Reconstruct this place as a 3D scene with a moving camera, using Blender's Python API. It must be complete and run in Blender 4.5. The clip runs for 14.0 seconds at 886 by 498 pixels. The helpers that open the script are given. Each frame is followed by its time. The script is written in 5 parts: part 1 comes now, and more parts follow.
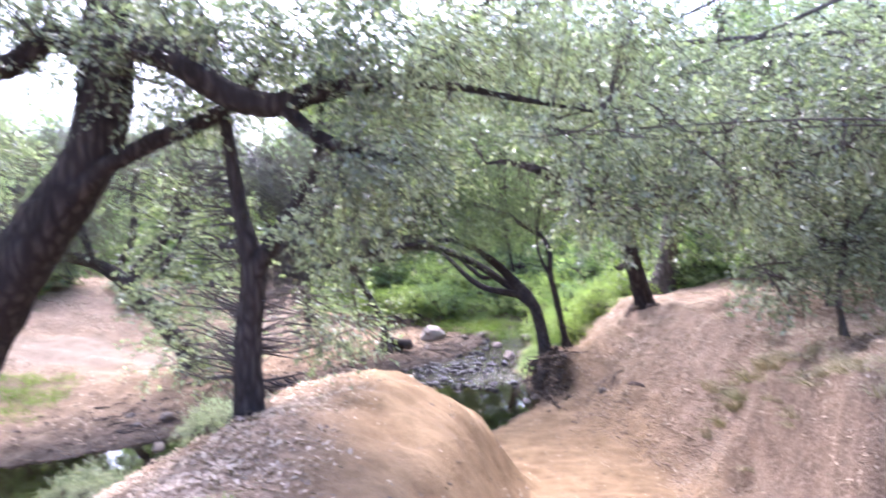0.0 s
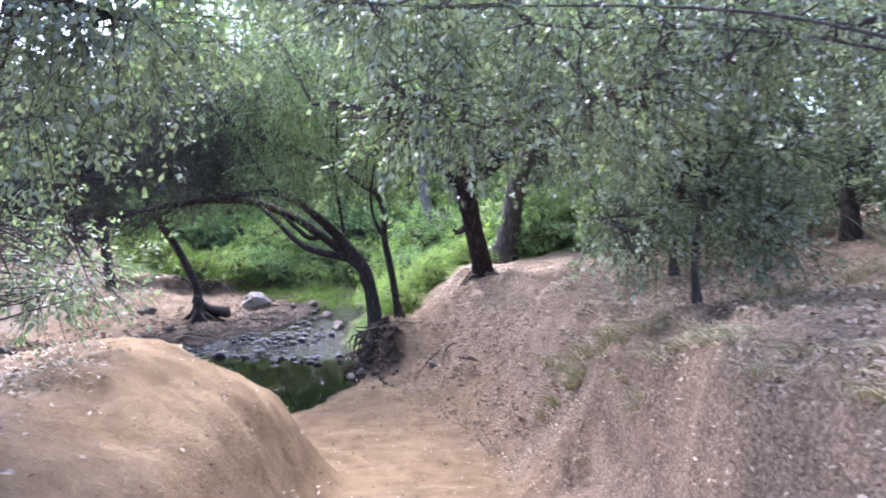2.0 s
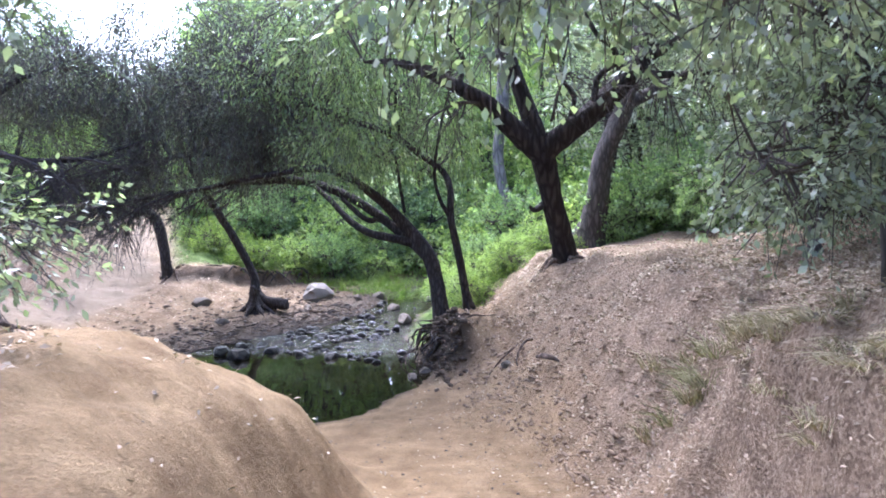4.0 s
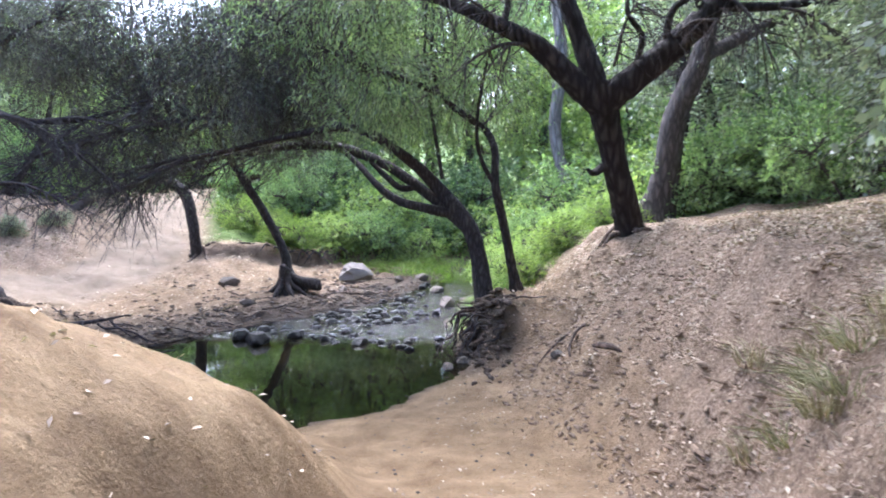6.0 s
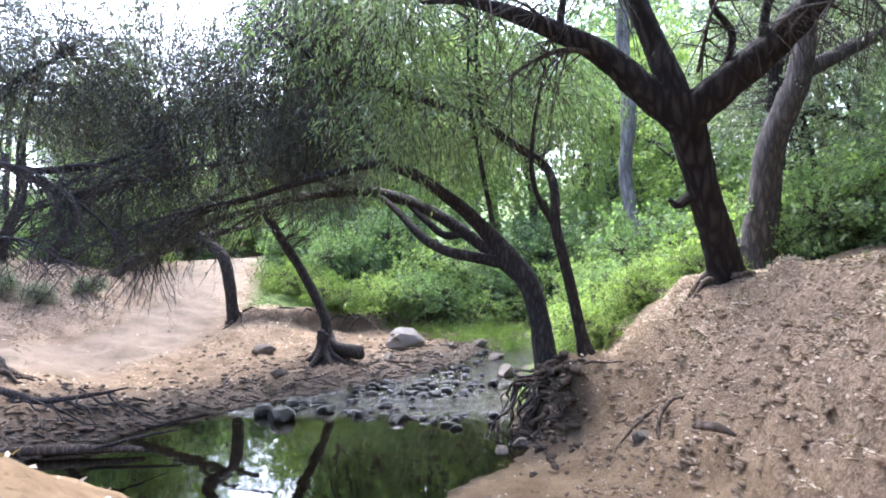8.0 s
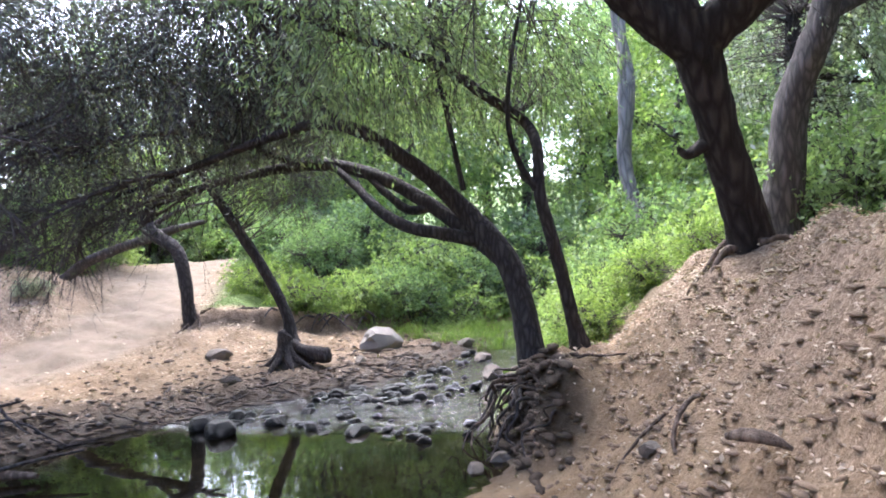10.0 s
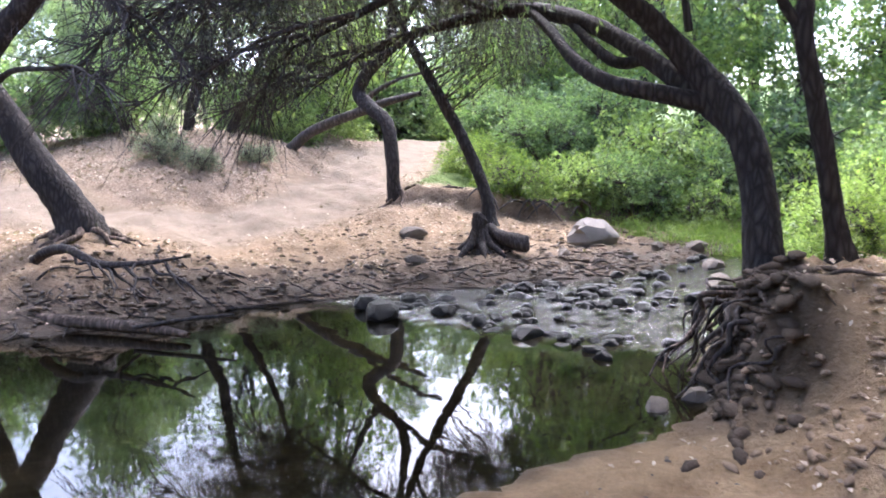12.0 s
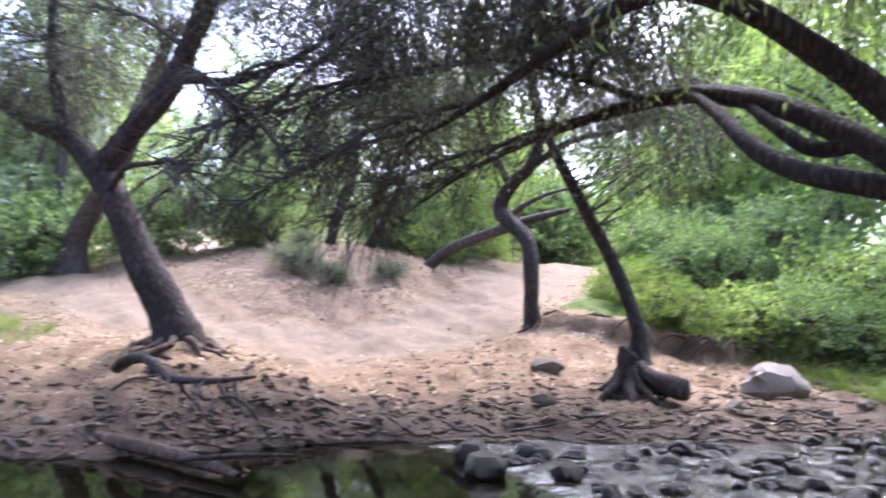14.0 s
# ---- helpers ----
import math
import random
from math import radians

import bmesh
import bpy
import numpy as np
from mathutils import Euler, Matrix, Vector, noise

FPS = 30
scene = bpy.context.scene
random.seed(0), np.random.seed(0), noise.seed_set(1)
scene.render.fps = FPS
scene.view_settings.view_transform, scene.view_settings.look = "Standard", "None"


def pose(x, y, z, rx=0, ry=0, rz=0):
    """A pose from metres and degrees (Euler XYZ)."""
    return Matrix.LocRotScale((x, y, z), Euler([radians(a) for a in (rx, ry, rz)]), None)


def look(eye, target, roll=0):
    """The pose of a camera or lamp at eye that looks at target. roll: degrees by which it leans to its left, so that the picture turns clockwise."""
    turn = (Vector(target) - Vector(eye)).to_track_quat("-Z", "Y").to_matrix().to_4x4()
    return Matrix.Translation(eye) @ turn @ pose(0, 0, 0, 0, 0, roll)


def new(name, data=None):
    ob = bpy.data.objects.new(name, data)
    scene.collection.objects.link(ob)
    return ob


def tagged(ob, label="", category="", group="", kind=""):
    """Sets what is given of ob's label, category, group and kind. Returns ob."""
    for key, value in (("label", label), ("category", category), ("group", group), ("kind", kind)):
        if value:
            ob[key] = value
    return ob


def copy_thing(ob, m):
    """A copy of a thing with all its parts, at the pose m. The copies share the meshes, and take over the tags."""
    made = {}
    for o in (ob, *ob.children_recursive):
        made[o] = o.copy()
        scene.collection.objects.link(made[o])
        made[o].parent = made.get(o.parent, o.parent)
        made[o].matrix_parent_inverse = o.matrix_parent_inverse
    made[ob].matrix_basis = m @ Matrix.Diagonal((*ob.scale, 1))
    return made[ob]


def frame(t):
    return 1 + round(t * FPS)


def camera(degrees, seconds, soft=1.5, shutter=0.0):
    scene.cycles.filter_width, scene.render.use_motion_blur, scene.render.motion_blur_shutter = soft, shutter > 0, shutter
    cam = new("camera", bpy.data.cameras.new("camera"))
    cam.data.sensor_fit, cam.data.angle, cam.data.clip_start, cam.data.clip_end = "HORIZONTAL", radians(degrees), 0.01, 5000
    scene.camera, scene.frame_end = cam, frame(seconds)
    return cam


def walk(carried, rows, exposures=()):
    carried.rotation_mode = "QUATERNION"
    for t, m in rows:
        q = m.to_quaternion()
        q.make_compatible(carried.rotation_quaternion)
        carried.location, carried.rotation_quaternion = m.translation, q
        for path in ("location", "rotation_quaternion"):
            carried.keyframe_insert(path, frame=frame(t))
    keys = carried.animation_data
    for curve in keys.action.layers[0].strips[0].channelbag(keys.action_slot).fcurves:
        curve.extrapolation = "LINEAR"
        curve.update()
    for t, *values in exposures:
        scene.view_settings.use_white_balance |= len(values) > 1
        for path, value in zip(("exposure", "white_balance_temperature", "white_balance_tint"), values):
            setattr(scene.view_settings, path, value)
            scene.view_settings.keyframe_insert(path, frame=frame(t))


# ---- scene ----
cam = camera(62.9, 14.0, soft=1.8, shutter=0.3)
METRES, EYE, TILT, LEAN, TURN = 11.0, 1.5, -3.0, 3.3, 0.0
ROWS = [
    (0.0, 0.0, 0.0, 0.0, -0.0, 0.0, -0.0),
    (0.5, 0.0138, 0.0348, -0.0101, -10.61, -3.21, -1.49),
    (1.0, 0.029, 0.068, -0.0138, -14.79, -3.23, -1.11),
    (1.5, 0.0369, 0.0995, -0.0195, -15.39, -4.97, -0.76),
    (2.0, 0.0476, 0.1324, -0.0246, -11.7, -1.81, -2.45),
    (2.5, 0.0563, 0.1687, -0.0298, -6.01, -2.13, -1.98),
    (5.0, 0.1088, 0.3451, -0.062, -5.14, -2.41, -1.88),
    (5.5, 0.1164, 0.3754, -0.068, -4.67, -2.34, -2.36),
    (6.0, 0.1219, 0.4107, -0.0752, -0.56, -3.41, -1.86),
    (6.5, 0.1264, 0.4463, -0.0812, 2.45, -3.04, -2.33),
    (7.0, 0.1349, 0.4853, -0.087, 3.36, -0.86, -2.07),
    (9.5, 0.1574, 0.6564, -0.1161, 6.54, 2.97, 0.81),
    (10.0, 0.1678, 0.6927, -0.1225, 5.22, 2.68, 0.64),
    (10.5, 0.1779, 0.7342, -0.1297, 4.46, 3.46, 0.09),
    (11.0, 0.1872, 0.7677, -0.1329, 7.41, -1.11, -2.16),
    (11.5, 0.1919, 0.7993, -0.1381, 20.54, -4.63, -1.96),
    (12.0, 0.1894, 0.831, -0.1399, 24.77, -5.93, -3.03),
    (12.5, 0.1866, 0.8631, -0.1398, 32.99, -3.36, -3.26),
    (13.0, 0.1786, 0.8914, -0.1443, 44.96, -1.33, -4.94),
    (13.5, 0.1695, 0.9211, -0.1448, 46.89, 0.98, -3.69),
    (14.0, 0.1568, 0.9559, -0.1454, 37.51, 3.15, -5.79),
]
walk(cam, [(t, pose(0, 0, EYE, TILT, LEAN, TURN) @ pose(METRES * x, METRES * y, METRES * z, 90 + pitch, roll, yaw)) for t, x, y, z, yaw, pitch, roll in ROWS],
     exposures=[(0.0, 3.38, 5400, 24), (1.2, 3.0, 5050, 20), (2.7, 3.02, 5050, 17), (6.0, 3.1, 5150, 11), (11.0, 3.19, 5500, 12), (14.0, 3.18, 5450, 20)])

# ---------------------------------------------------------------- light
world = bpy.data.worlds.new("sky")
scene.world = world
world.use_nodes = True
wn = world.node_tree.nodes
sky = wn.new("ShaderNodeTexSky")
sky.sky_type, sky.sun_disc = "NISHITA", False
sky.sun_elevation, sky.sun_rotation = radians(54), radians(-18)
sky.dust_density, sky.air_density = 5.0, 0.7
wn["Background"].inputs[1].default_value = 0.15
world.node_tree.links.new(sky.outputs[0], wn["Background"].inputs[0])
sun = new("sun", bpy.data.lights.new("sun", "SUN"))
sun.data.energy, sun.data.angle, sun.data.color = 0.75, radians(28), (1.0, 0.96, 0.9)
sun.matrix_world = look((math.sin(radians(-18)) * 30, math.cos(radians(-18)) * 30, 41.3), (0, 0, 0))

WATER = -2.12


# ---------------------------------------------------------------- materials
def material(name):
    m = bpy.data.materials.new(name)
    m.use_nodes = True
    return m, m.node_tree.nodes, m.node_tree.links, m.node_tree.nodes["Principled BSDF"]


def noise_node(n, l, scale, detail=6.0, rough=0.6, coord=None):
    t = n.new("ShaderNodeTexNoise")
    t.inputs["Scale"].default_value, t.inputs["Detail"].default_value, t.inputs["Roughness"].default_value = scale, detail, rough
    if coord is not None:
        l.new(coord, t.inputs["Vector"])
    return t.outputs["Fac"]


def ramp(n, l, fac, stops):
    r = n.new("ShaderNodeValToRGB")
    while len(r.color_ramp.elements) < len(stops):
        r.color_ramp.elements.new(0.5)
    for e, (p, c) in zip(r.color_ramp.elements, stops):
        e.position, e.color = p, (*c, 1)
    l.new(fac, r.inputs[0])
    return r.outputs[0]


def mix(n, l, fac, a, b, mode="MIX"):
    m = n.new("ShaderNodeMix")
    m.data_type, m.blend_type = "RGBA", mode
    for v, k in ((fac, 0), (a, 6), (b, 7)):
        if isinstance(v, bpy.types.NodeSocket):
            l.new(v, m.inputs[k])
        elif k == 0:
            m.inputs[0].default_value = v
        else:
            m.inputs[k].default_value = (*v, 1)
    return m.outputs[2]


def bump(n, l, bsdf, height, strength, distance):
    b = n.new("ShaderNodeBump")
    b.inputs["Strength"].default_value, b.inputs["Distance"].default_value = strength, distance
    l.new(height, b.inputs["Height"])
    l.new(b.outputs[0], bsdf.inputs["Normal"])


def world_coord(n):
    return n.new("ShaderNodeNewGeometry").outputs["Position"]


def attribute(n, name):
    a = n.new("ShaderNodeAttribute")
    a.attribute_name = name
    return a.outputs["Fac"]


def ground_material():
    m, n, l, b = material("earth")
    p = world_coord(n)
    fine = noise_node(n, l, 38, 8, 0.7, p)
    mid = noise_node(n, l, 3.2, 6, 0.6, p)
    wide = noise_node(n, l, 0.7, 4, 0.5, p)
    dirt = ramp(n, l, mid, [(0.25, (0.17, 0.12, 0.07)), (0.5, (0.255, 0.187, 0.113)), (0.75, (0.365, 0.277, 0.173))])
    dirt = mix(n, l, 0.45, dirt, ramp(n, l, fine, [(0.3, (0.2, 0.14, 0.1)), (0.6, (0.55, 0.42, 0.31))]), "SOFT_LIGHT")
    speck = n.new("ShaderNodeTexVoronoi")
    speck.inputs["Scale"].default_value = 60
    l.new(p, speck.inputs["Vector"])
    grey = n.new("ShaderNodeSeparateColor")
    l.new(speck.outputs["Color"], grey.inputs[0])
    litter = ramp(n, l, grey.outputs[0], [(0.1, (0.11, 0.076, 0.052)), (0.5, (0.27, 0.195, 0.135)), (1.0, (0.5, 0.385, 0.28))])
    bank = ramp(n, l, mid, [(0.3, (0.14, 0.095, 0.063)), (0.7, (0.35, 0.245, 0.165))])
    litter = mix(n, l, 0.5, bank, litter)
    edge = n.new("ShaderNodeMath")
    edge.operation = "MULTIPLY_ADD"
    edge.inputs[1].default_value, edge.inputs[2].default_value = 0.9, -0.45
    l.new(noise_node(n, l, 5, 5, 0.65, p), edge.inputs[0])
    add = n.new("ShaderNodeMath")
    add.use_clamp = True
    l.new(edge.outputs[0], add.inputs[0])
    l.new(attribute(n, "litter"), add.inputs[1])
    colour = mix(n, l, add.outputs[0], dirt, litter)
    green = ramp(n, l, mid, [(0.3, (0.05, 0.08, 0.02)), (0.7, (0.14, 0.18, 0.05))])
    colour = mix(n, l, attribute(n, "green"), colour, green)
    dust = ramp(n, l, mid, [(0.3, (0.2, 0.15, 0.106)), (0.7, (0.29, 0.222, 0.162))])
    colour = mix(n, l, attribute(n, "dust"), colour, dust)
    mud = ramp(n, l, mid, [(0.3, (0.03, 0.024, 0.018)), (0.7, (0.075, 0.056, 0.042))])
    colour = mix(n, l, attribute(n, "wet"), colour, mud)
    l.new(colour, b.inputs["Base Color"])
    r = n.new("ShaderNodeMapRange")
    l.new(attribute(n, "wet"), r.inputs[0])
    r.inputs[3].default_value, r.inputs[4].default_value = 0.95, 0.75
    l.new(r.outputs[0], b.inputs["Roughness"])
    b.inputs["Specular IOR Level"].default_value = 0.12
    h = n.new("ShaderNodeMath")
    h.operation = "ADD"
    l.new(fine, h.inputs[0])
    l.new(noise_node(n, l, 9, 6, 0.6, p), h.inputs[1])
    bump(n, l, b, h.outputs[0], 0.9, 0.05)
    return m


def bark_material(name, dark, light, ridge=22.0, depth=0.03):
    m, n, l, b = material(name)
    co = n.new("ShaderNodeTexCoord").outputs["Object"]
    mp = n.new("ShaderNodeMapping")
    mp.inputs["Scale"].default_value = (1, 1, 0.22)
    l.new(co, mp.inputs[0])
    v = n.new("ShaderNodeTexVoronoi")
    v.feature, v.inputs["Scale"].default_value = "DISTANCE_TO_EDGE", ridge
    warp = mix(n, l, 0.06, mp.outputs[0], noise_rgb(n, l, 9, mp.outputs[0]))
    l.new(warp, v.inputs["Vector"])
    grain = noise_node(n, l, 55, 6, 0.7, mp.outputs[0])
    wide = noise_node(n, l, 2.5, 4, 0.5, co)
    c = ramp(n, l, v.outputs["Distance"], [(0.0, tuple(k * 0.3 for k in dark)), (0.1, dark), (0.35, light)])
    c = mix(n, l, 0.25, c, ramp(n, l, grain, [(0.3, dark), (0.7, light)]))
    c = mix(n, l, 0.22, c, ramp(n, l, wide, [(0.35, tuple(k * 0.6 for k in light)), (0.65, tuple(k * 1.15 for k in light))]))
    l.new(c, b.inputs["Base Color"])
    b.inputs["Roughness"].default_value = 0.92
    b.inputs["Specular IOR Level"].default_value = 0.2
    h = n.new("ShaderNodeMath")
    h.operation = "ADD"
    l.new(v.outputs["Distance"], h.inputs[0])
    l.new(grain, h.inputs[1])
    bump(n, l, b, h.outputs[0], 1.0, depth)
    return m


def noise_rgb(n, l, scale, coord):
    t = n.new("ShaderNodeTexNoise")
    t.inputs["Scale"].default_value = scale
    l.new(coord, t.inputs["Vector"])
    return t.outputs["Color"]


def leaf_material(name, stops, gloss=0.45, through_light=0.35):
    m, n, l, b = material(name)
    g = n.new("ShaderNodeNewGeometry")
    c = ramp(n, l, g.outputs["Random Per Island"], stops)
    patch = noise_node(n, l, 0.9, 3, 0.5, g.outputs["Position"])
    c = mix(n, l, 0.35, c, ramp(n, l, patch, [(0.35, stops[0][1]), (0.65, stops[-1][1])]))
    l.new(c, b.inputs["Base Color"])
    b.inputs["Roughness"].default_value = gloss
    b.inputs["Specular IOR Level"].default_value = 0.5
    t = n.new("ShaderNodeBsdfTranslucent")
    l.new(mix(n, l, 1.0, c, (1.0, 1.25, 0.5), "MULTIPLY"), t.inputs[0])
    mx = n.new("ShaderNodeMixShader")
    mx.inputs[0].default_value = through_light
    l.new(b.outputs[0], mx.inputs[1])
    l.new(t.outputs[0], mx.inputs[2])
    l.new(mx.outputs[0], n["Material Output"].inputs[0])
    return m


def stone_material(name, dark, light, gloss=0.85, shine=0.14):
    m, n, l, b = material(name)
    co = n.new("ShaderNodeTexCoord").outputs["Object"]
    big = noise_node(n, l, 4, 5, 0.6, co)
    small = noise_node(n, l, 45, 6, 0.7, co)
    rnd = n.new("ShaderNodeObjectInfo").outputs["Random"]
    isl = n.new("ShaderNodeNewGeometry").outputs["Random Per Island"]
    c = ramp(n, l, big, [(0.3, dark), (0.7, light)])
    c = mix(n, l, 0.35, c, ramp(n, l, small, [(0.3, dark), (0.7, light)]))
    c = mix(n, l, 0.3, c, ramp(n, l, rnd, [(0, dark), (1, light)]))
    c = mix(n, l, 0.3, c, ramp(n, l, isl, [(0, dark), (1, light)]))
    l.new(c, b.inputs["Base Color"])
    b.inputs["Roughness"].default_value = gloss
    b.inputs["Specular IOR Level"].default_value = shine
    bump(n, l, b, small, 0.8, 0.02)
    return m


def water_material():
    m, n, l, b = material("creek_water")
    p = world_coord(n)
    mp = n.new("ShaderNodeMapping")
    mp.inputs["Rotation"].default_value = (0, 0, radians(35))
    mp.inputs["Scale"].default_value = (1.0, 0.45, 1.0)
    l.new(p, mp.inputs[0])
    still = noise_node(n, l, 2.2, 2, 0.4, p)
    quick = noise_node(n, l, 7.0, 4, 0.6, mp.outputs[0])
    b1 = n.new("ShaderNodeBump")
    b1.inputs["Strength"].default_value, b1.inputs["Distance"].default_value = 0.12, 0.02
    l.new(still, b1.inputs["Height"])
    b2 = n.new("ShaderNodeBump")
    b2.inputs["Distance"].default_value = 0.16
    l.new(attribute(n, "riffle"), b2.inputs["Strength"])
    l.new(quick, b2.inputs["Height"])
    l.new(b1.outputs[0], b2.inputs["Normal"])
    l.new(b2.outputs[0], b.inputs["Normal"])
    b.inputs["Base Color"].default_value = (0.13, 0.13, 0.075, 1)
    rough = n.new("ShaderNodeMapRange")
    l.new(attribute(n, "riffle"), rough.inputs[0])
    rough.inputs[3].default_value, rough.inputs[4].default_value = 0.02, 0.1
    l.new(rough.outputs[0], b.inputs["Roughness"])
    b.inputs["IOR"].default_value = 1.33
    b.inputs["Transmission Weight"].default_value = 1.0
    return m


EARTH = ground_material()
BARK = bark_material("dark_bark", (0.022, 0.018, 0.017), (0.085, 0.07, 0.064))
BARK_OAK = bark_material("oak_bark", (0.018, 0.015, 0.014), (0.095, 0.075, 0.068), 12.0, 0.08)
BARK_PALE = bark_material("pale_bark", (0.14, 0.12, 0.105), (0.3, 0.265, 0.235), 9.0, 0.008)
BARK_GREY = bark_material("grey_bark", (0.05, 0.042, 0.038), (0.15, 0.128, 0.112), 16.0, 0.02)
ROOT = bark_material("root_bark", (0.06, 0.042, 0.032), (0.2, 0.145, 0.11), 20.0, 0.02)
TWIG = bark_material("twig_bark", (0.05, 0.04, 0.036), (0.12, 0.1, 0.09), 30.0, 0.004)
DEAD = bark_material("dead_wood", (0.028, 0.022, 0.02), (0.1, 0.08, 0.07), 24.0, 0.012)
LEAF_OAK = leaf_material("oak_leaf", [(0, (0.08, 0.092, 0.066)), (0.5, (0.19, 0.207, 0.155)), (1, (0.43, 0.44, 0.37))], 0.32, 0.42)
LEAF_WILLOW = leaf_material("willow_leaf", [(0, (0.075, 0.095, 0.055)), (0.5, (0.165, 0.205, 0.11)), (1, (0.31, 0.345, 0.2))], 0.45, 0.45)
# darker leaf set: the crowns' shade is put into the colour
LEAF_SHADED = leaf_material("shaded_leaf", [(0, (0.045, 0.043, 0.035)), (0.6, (0.095, 0.098, 0.072)), (1, (0.18, 0.18, 0.135))], 0.5, 0.3)
LEAF_BRIGHT = leaf_material("bright_leaf", [(0, (0.12, 0.165, 0.055)), (0.5, (0.25, 0.31, 0.115)), (1, (0.45, 0.49, 0.22))], 0.5, 0.5)
LEAF_FAR = leaf_material("woodland_leaf", [(0, (0.09, 0.125, 0.065)), (0.5, (0.18, 0.24, 0.12)), (1, (0.33, 0.39, 0.22))], 0.6, 0.5)
# distance haze is put into these paler grey-green leaf colours
LEAF_HAZE = leaf_material("hazed_far_leaf", [(0, (0.17, 0.2, 0.13)), (0.5, (0.3, 0.34, 0.23)), (1, (0.46, 0.49, 0.36))], 0.6, 0.5)
LEAF_FALLEN = leaf_material("fallen_leaf", [(0, (0.08, 0.05, 0.033)), (0.4, (0.27, 0.18, 0.12)), (0.75, (0.44, 0.325, 0.23)), (1, (0.54, 0.43, 0.32))], 0.75, 0.1)
GRASS_DRY = leaf_material("dry_grass", [(0, (0.2, 0.16, 0.08)), (0.6, (0.38, 0.3, 0.17)), (1, (0.5, 0.42, 0.27))], 0.8, 0.08)
GRASS = leaf_material("green_grass", [(0, (0.07, 0.11, 0.02)), (0.6, (0.17, 0.24, 0.05)), (1, (0.32, 0.36, 0.1))], 0.6, 0.4)
GRASS_PALE = leaf_material("pale_grass", [(0, (0.14, 0.13, 0.06)), (0.6, (0.27, 0.24, 0.12)), (1, (0.42, 0.36, 0.2))], 0.8, 0.12)
BOULDER = stone_material("pale_stone", (0.15, 0.125, 0.105), (0.36, 0.315, 0.275))
STONE_WET = stone_material("wet_stone", (0.006, 0.0055, 0.005), (0.03, 0.026, 0.024), 0.32, 0.15)
CLOD = stone_material("shore_clod", (0.06, 0.043, 0.031), (0.17, 0.125, 0.09), 0.95)
BANK_SOIL = stone_material("bank_clod", (0.12, 0.082, 0.055), (0.3, 0.21, 0.14), 0.95)
SOIL = stone_material("dark_soil", (0.03, 0.022, 0.016), (0.11, 0.078, 0.055), 0.95)
STONE = stone_material("creek_stone", (0.07, 0.056, 0.046), (0.2, 0.165, 0.135))
CREEK = water_material()


# ---------------------------------------------------------------- mesh helpers
def link_mesh(name, verts, faces, mat, parent=None, label="", smooth=True):
    me = bpy.data.meshes.new(name)
    verts = np.asarray(verts, dtype=np.float32)
    faces = np.asarray(faces, dtype=np.int32)
    k = faces.shape[1]
    me.vertices.add(len(verts))
    me.vertices.foreach_set("co", verts.ravel())
    me.loops.add(faces.size)
    me.loops.foreach_set("vertex_index", faces.ravel())
    me.polygons.add(len(faces))
    me.polygons.foreach_set("loop_start", np.arange(0, faces.size, k, dtype=np.int32))
    me.polygons.foreach_set("loop_total", np.full(len(faces), k, dtype=np.int32))
    me.polygons.foreach_set("use_smooth", np.full(len(faces), smooth, dtype=bool))
    me.materials.append(mat)
    me.update(calc_edges=True)
    ob = new(name, me)
    if parent is not None:
        ob.parent = parent
    if label:
        tagged(ob, label)
    return ob


def thing(name, at, label, category, group="", kind=""):
    ob = new(name)
    ob.location = at
    return tagged(ob, label, category, group, kind)


def spline(points, per=6):
    """A smooth line through the points (with their radii as the fourth number)."""
    p = np.asarray(points, float)
    q = np.vstack([2 * p[0] - p[1], p, 2 * p[-1] - p[-2]])
    out = []
    for i in range(1, len(q) - 2):
        for t in np.linspace(0, 1, per, endpoint=False):
            a, b, c, d = q[i - 1], q[i], q[i + 1], q[i + 2]
            out.append(0.5 * (2 * b + (c - a) * t + (2 * a - 5 * b + 4 * c - d) * t * t + (3 * b - a - 3 * c + d) * t ** 3))
    out.append(p[-1])
    return np.array(out)


def tube(points, sides=10, per=6, rough=0.1, seed=0, flare=0.0):
    """A tapering, knotty limb along the points (x, y, z, radius)."""
    rng = np.random.default_rng(seed)
    line = spline(points, per)
    n = len(line)
    c, r = line[:, :3], np.maximum(line[:, 3], 0.003)
    tan = np.gradient(c, axis=0)
    tan /= np.linalg.norm(tan, axis=1)[:, None] + 1e-9
    side = np.cross(tan[0], (0.31, 0.95, 0.1))
    side /= np.linalg.norm(side)
    verts = []
    ph = rng.uniform(0, 6.3, 3)
    ang = np.linspace(0, 2 * np.pi, sides, endpoint=False)
    for i in range(n):
        side = side - tan[i] * side.dot(tan[i])
        side /= np.linalg.norm(side)
        up = np.cross(tan[i], side)
        lump = 1 + rough * (np.sin(2 * ang + ph[0] + i * 0.21) * 0.6 + np.sin(3 * ang + ph[1] - i * 0.13) * 0.6 + rng.normal(0, 0.35, sides))
        if flare and i < 5:
            lump = lump + flare * (1 - i / 5) ** 2 * (0.7 + 0.6 * np.sin(4 * ang + ph[2]))
        verts.append(c[i] + (np.cos(ang) * lump)[:, None] * side * r[i] + (np.sin(ang) * lump)[:, None] * up * r[i])
    v = np.vstack(verts)
    k = np.arange(sides)
    f = [np.stack([i * sides + k, i * sides + (k + 1) % sides, (i + 1) * sides + (k + 1) % sides, (i + 1) * sides + k], 1) for i in range(n - 1)]
    return v, np.vstack(f)


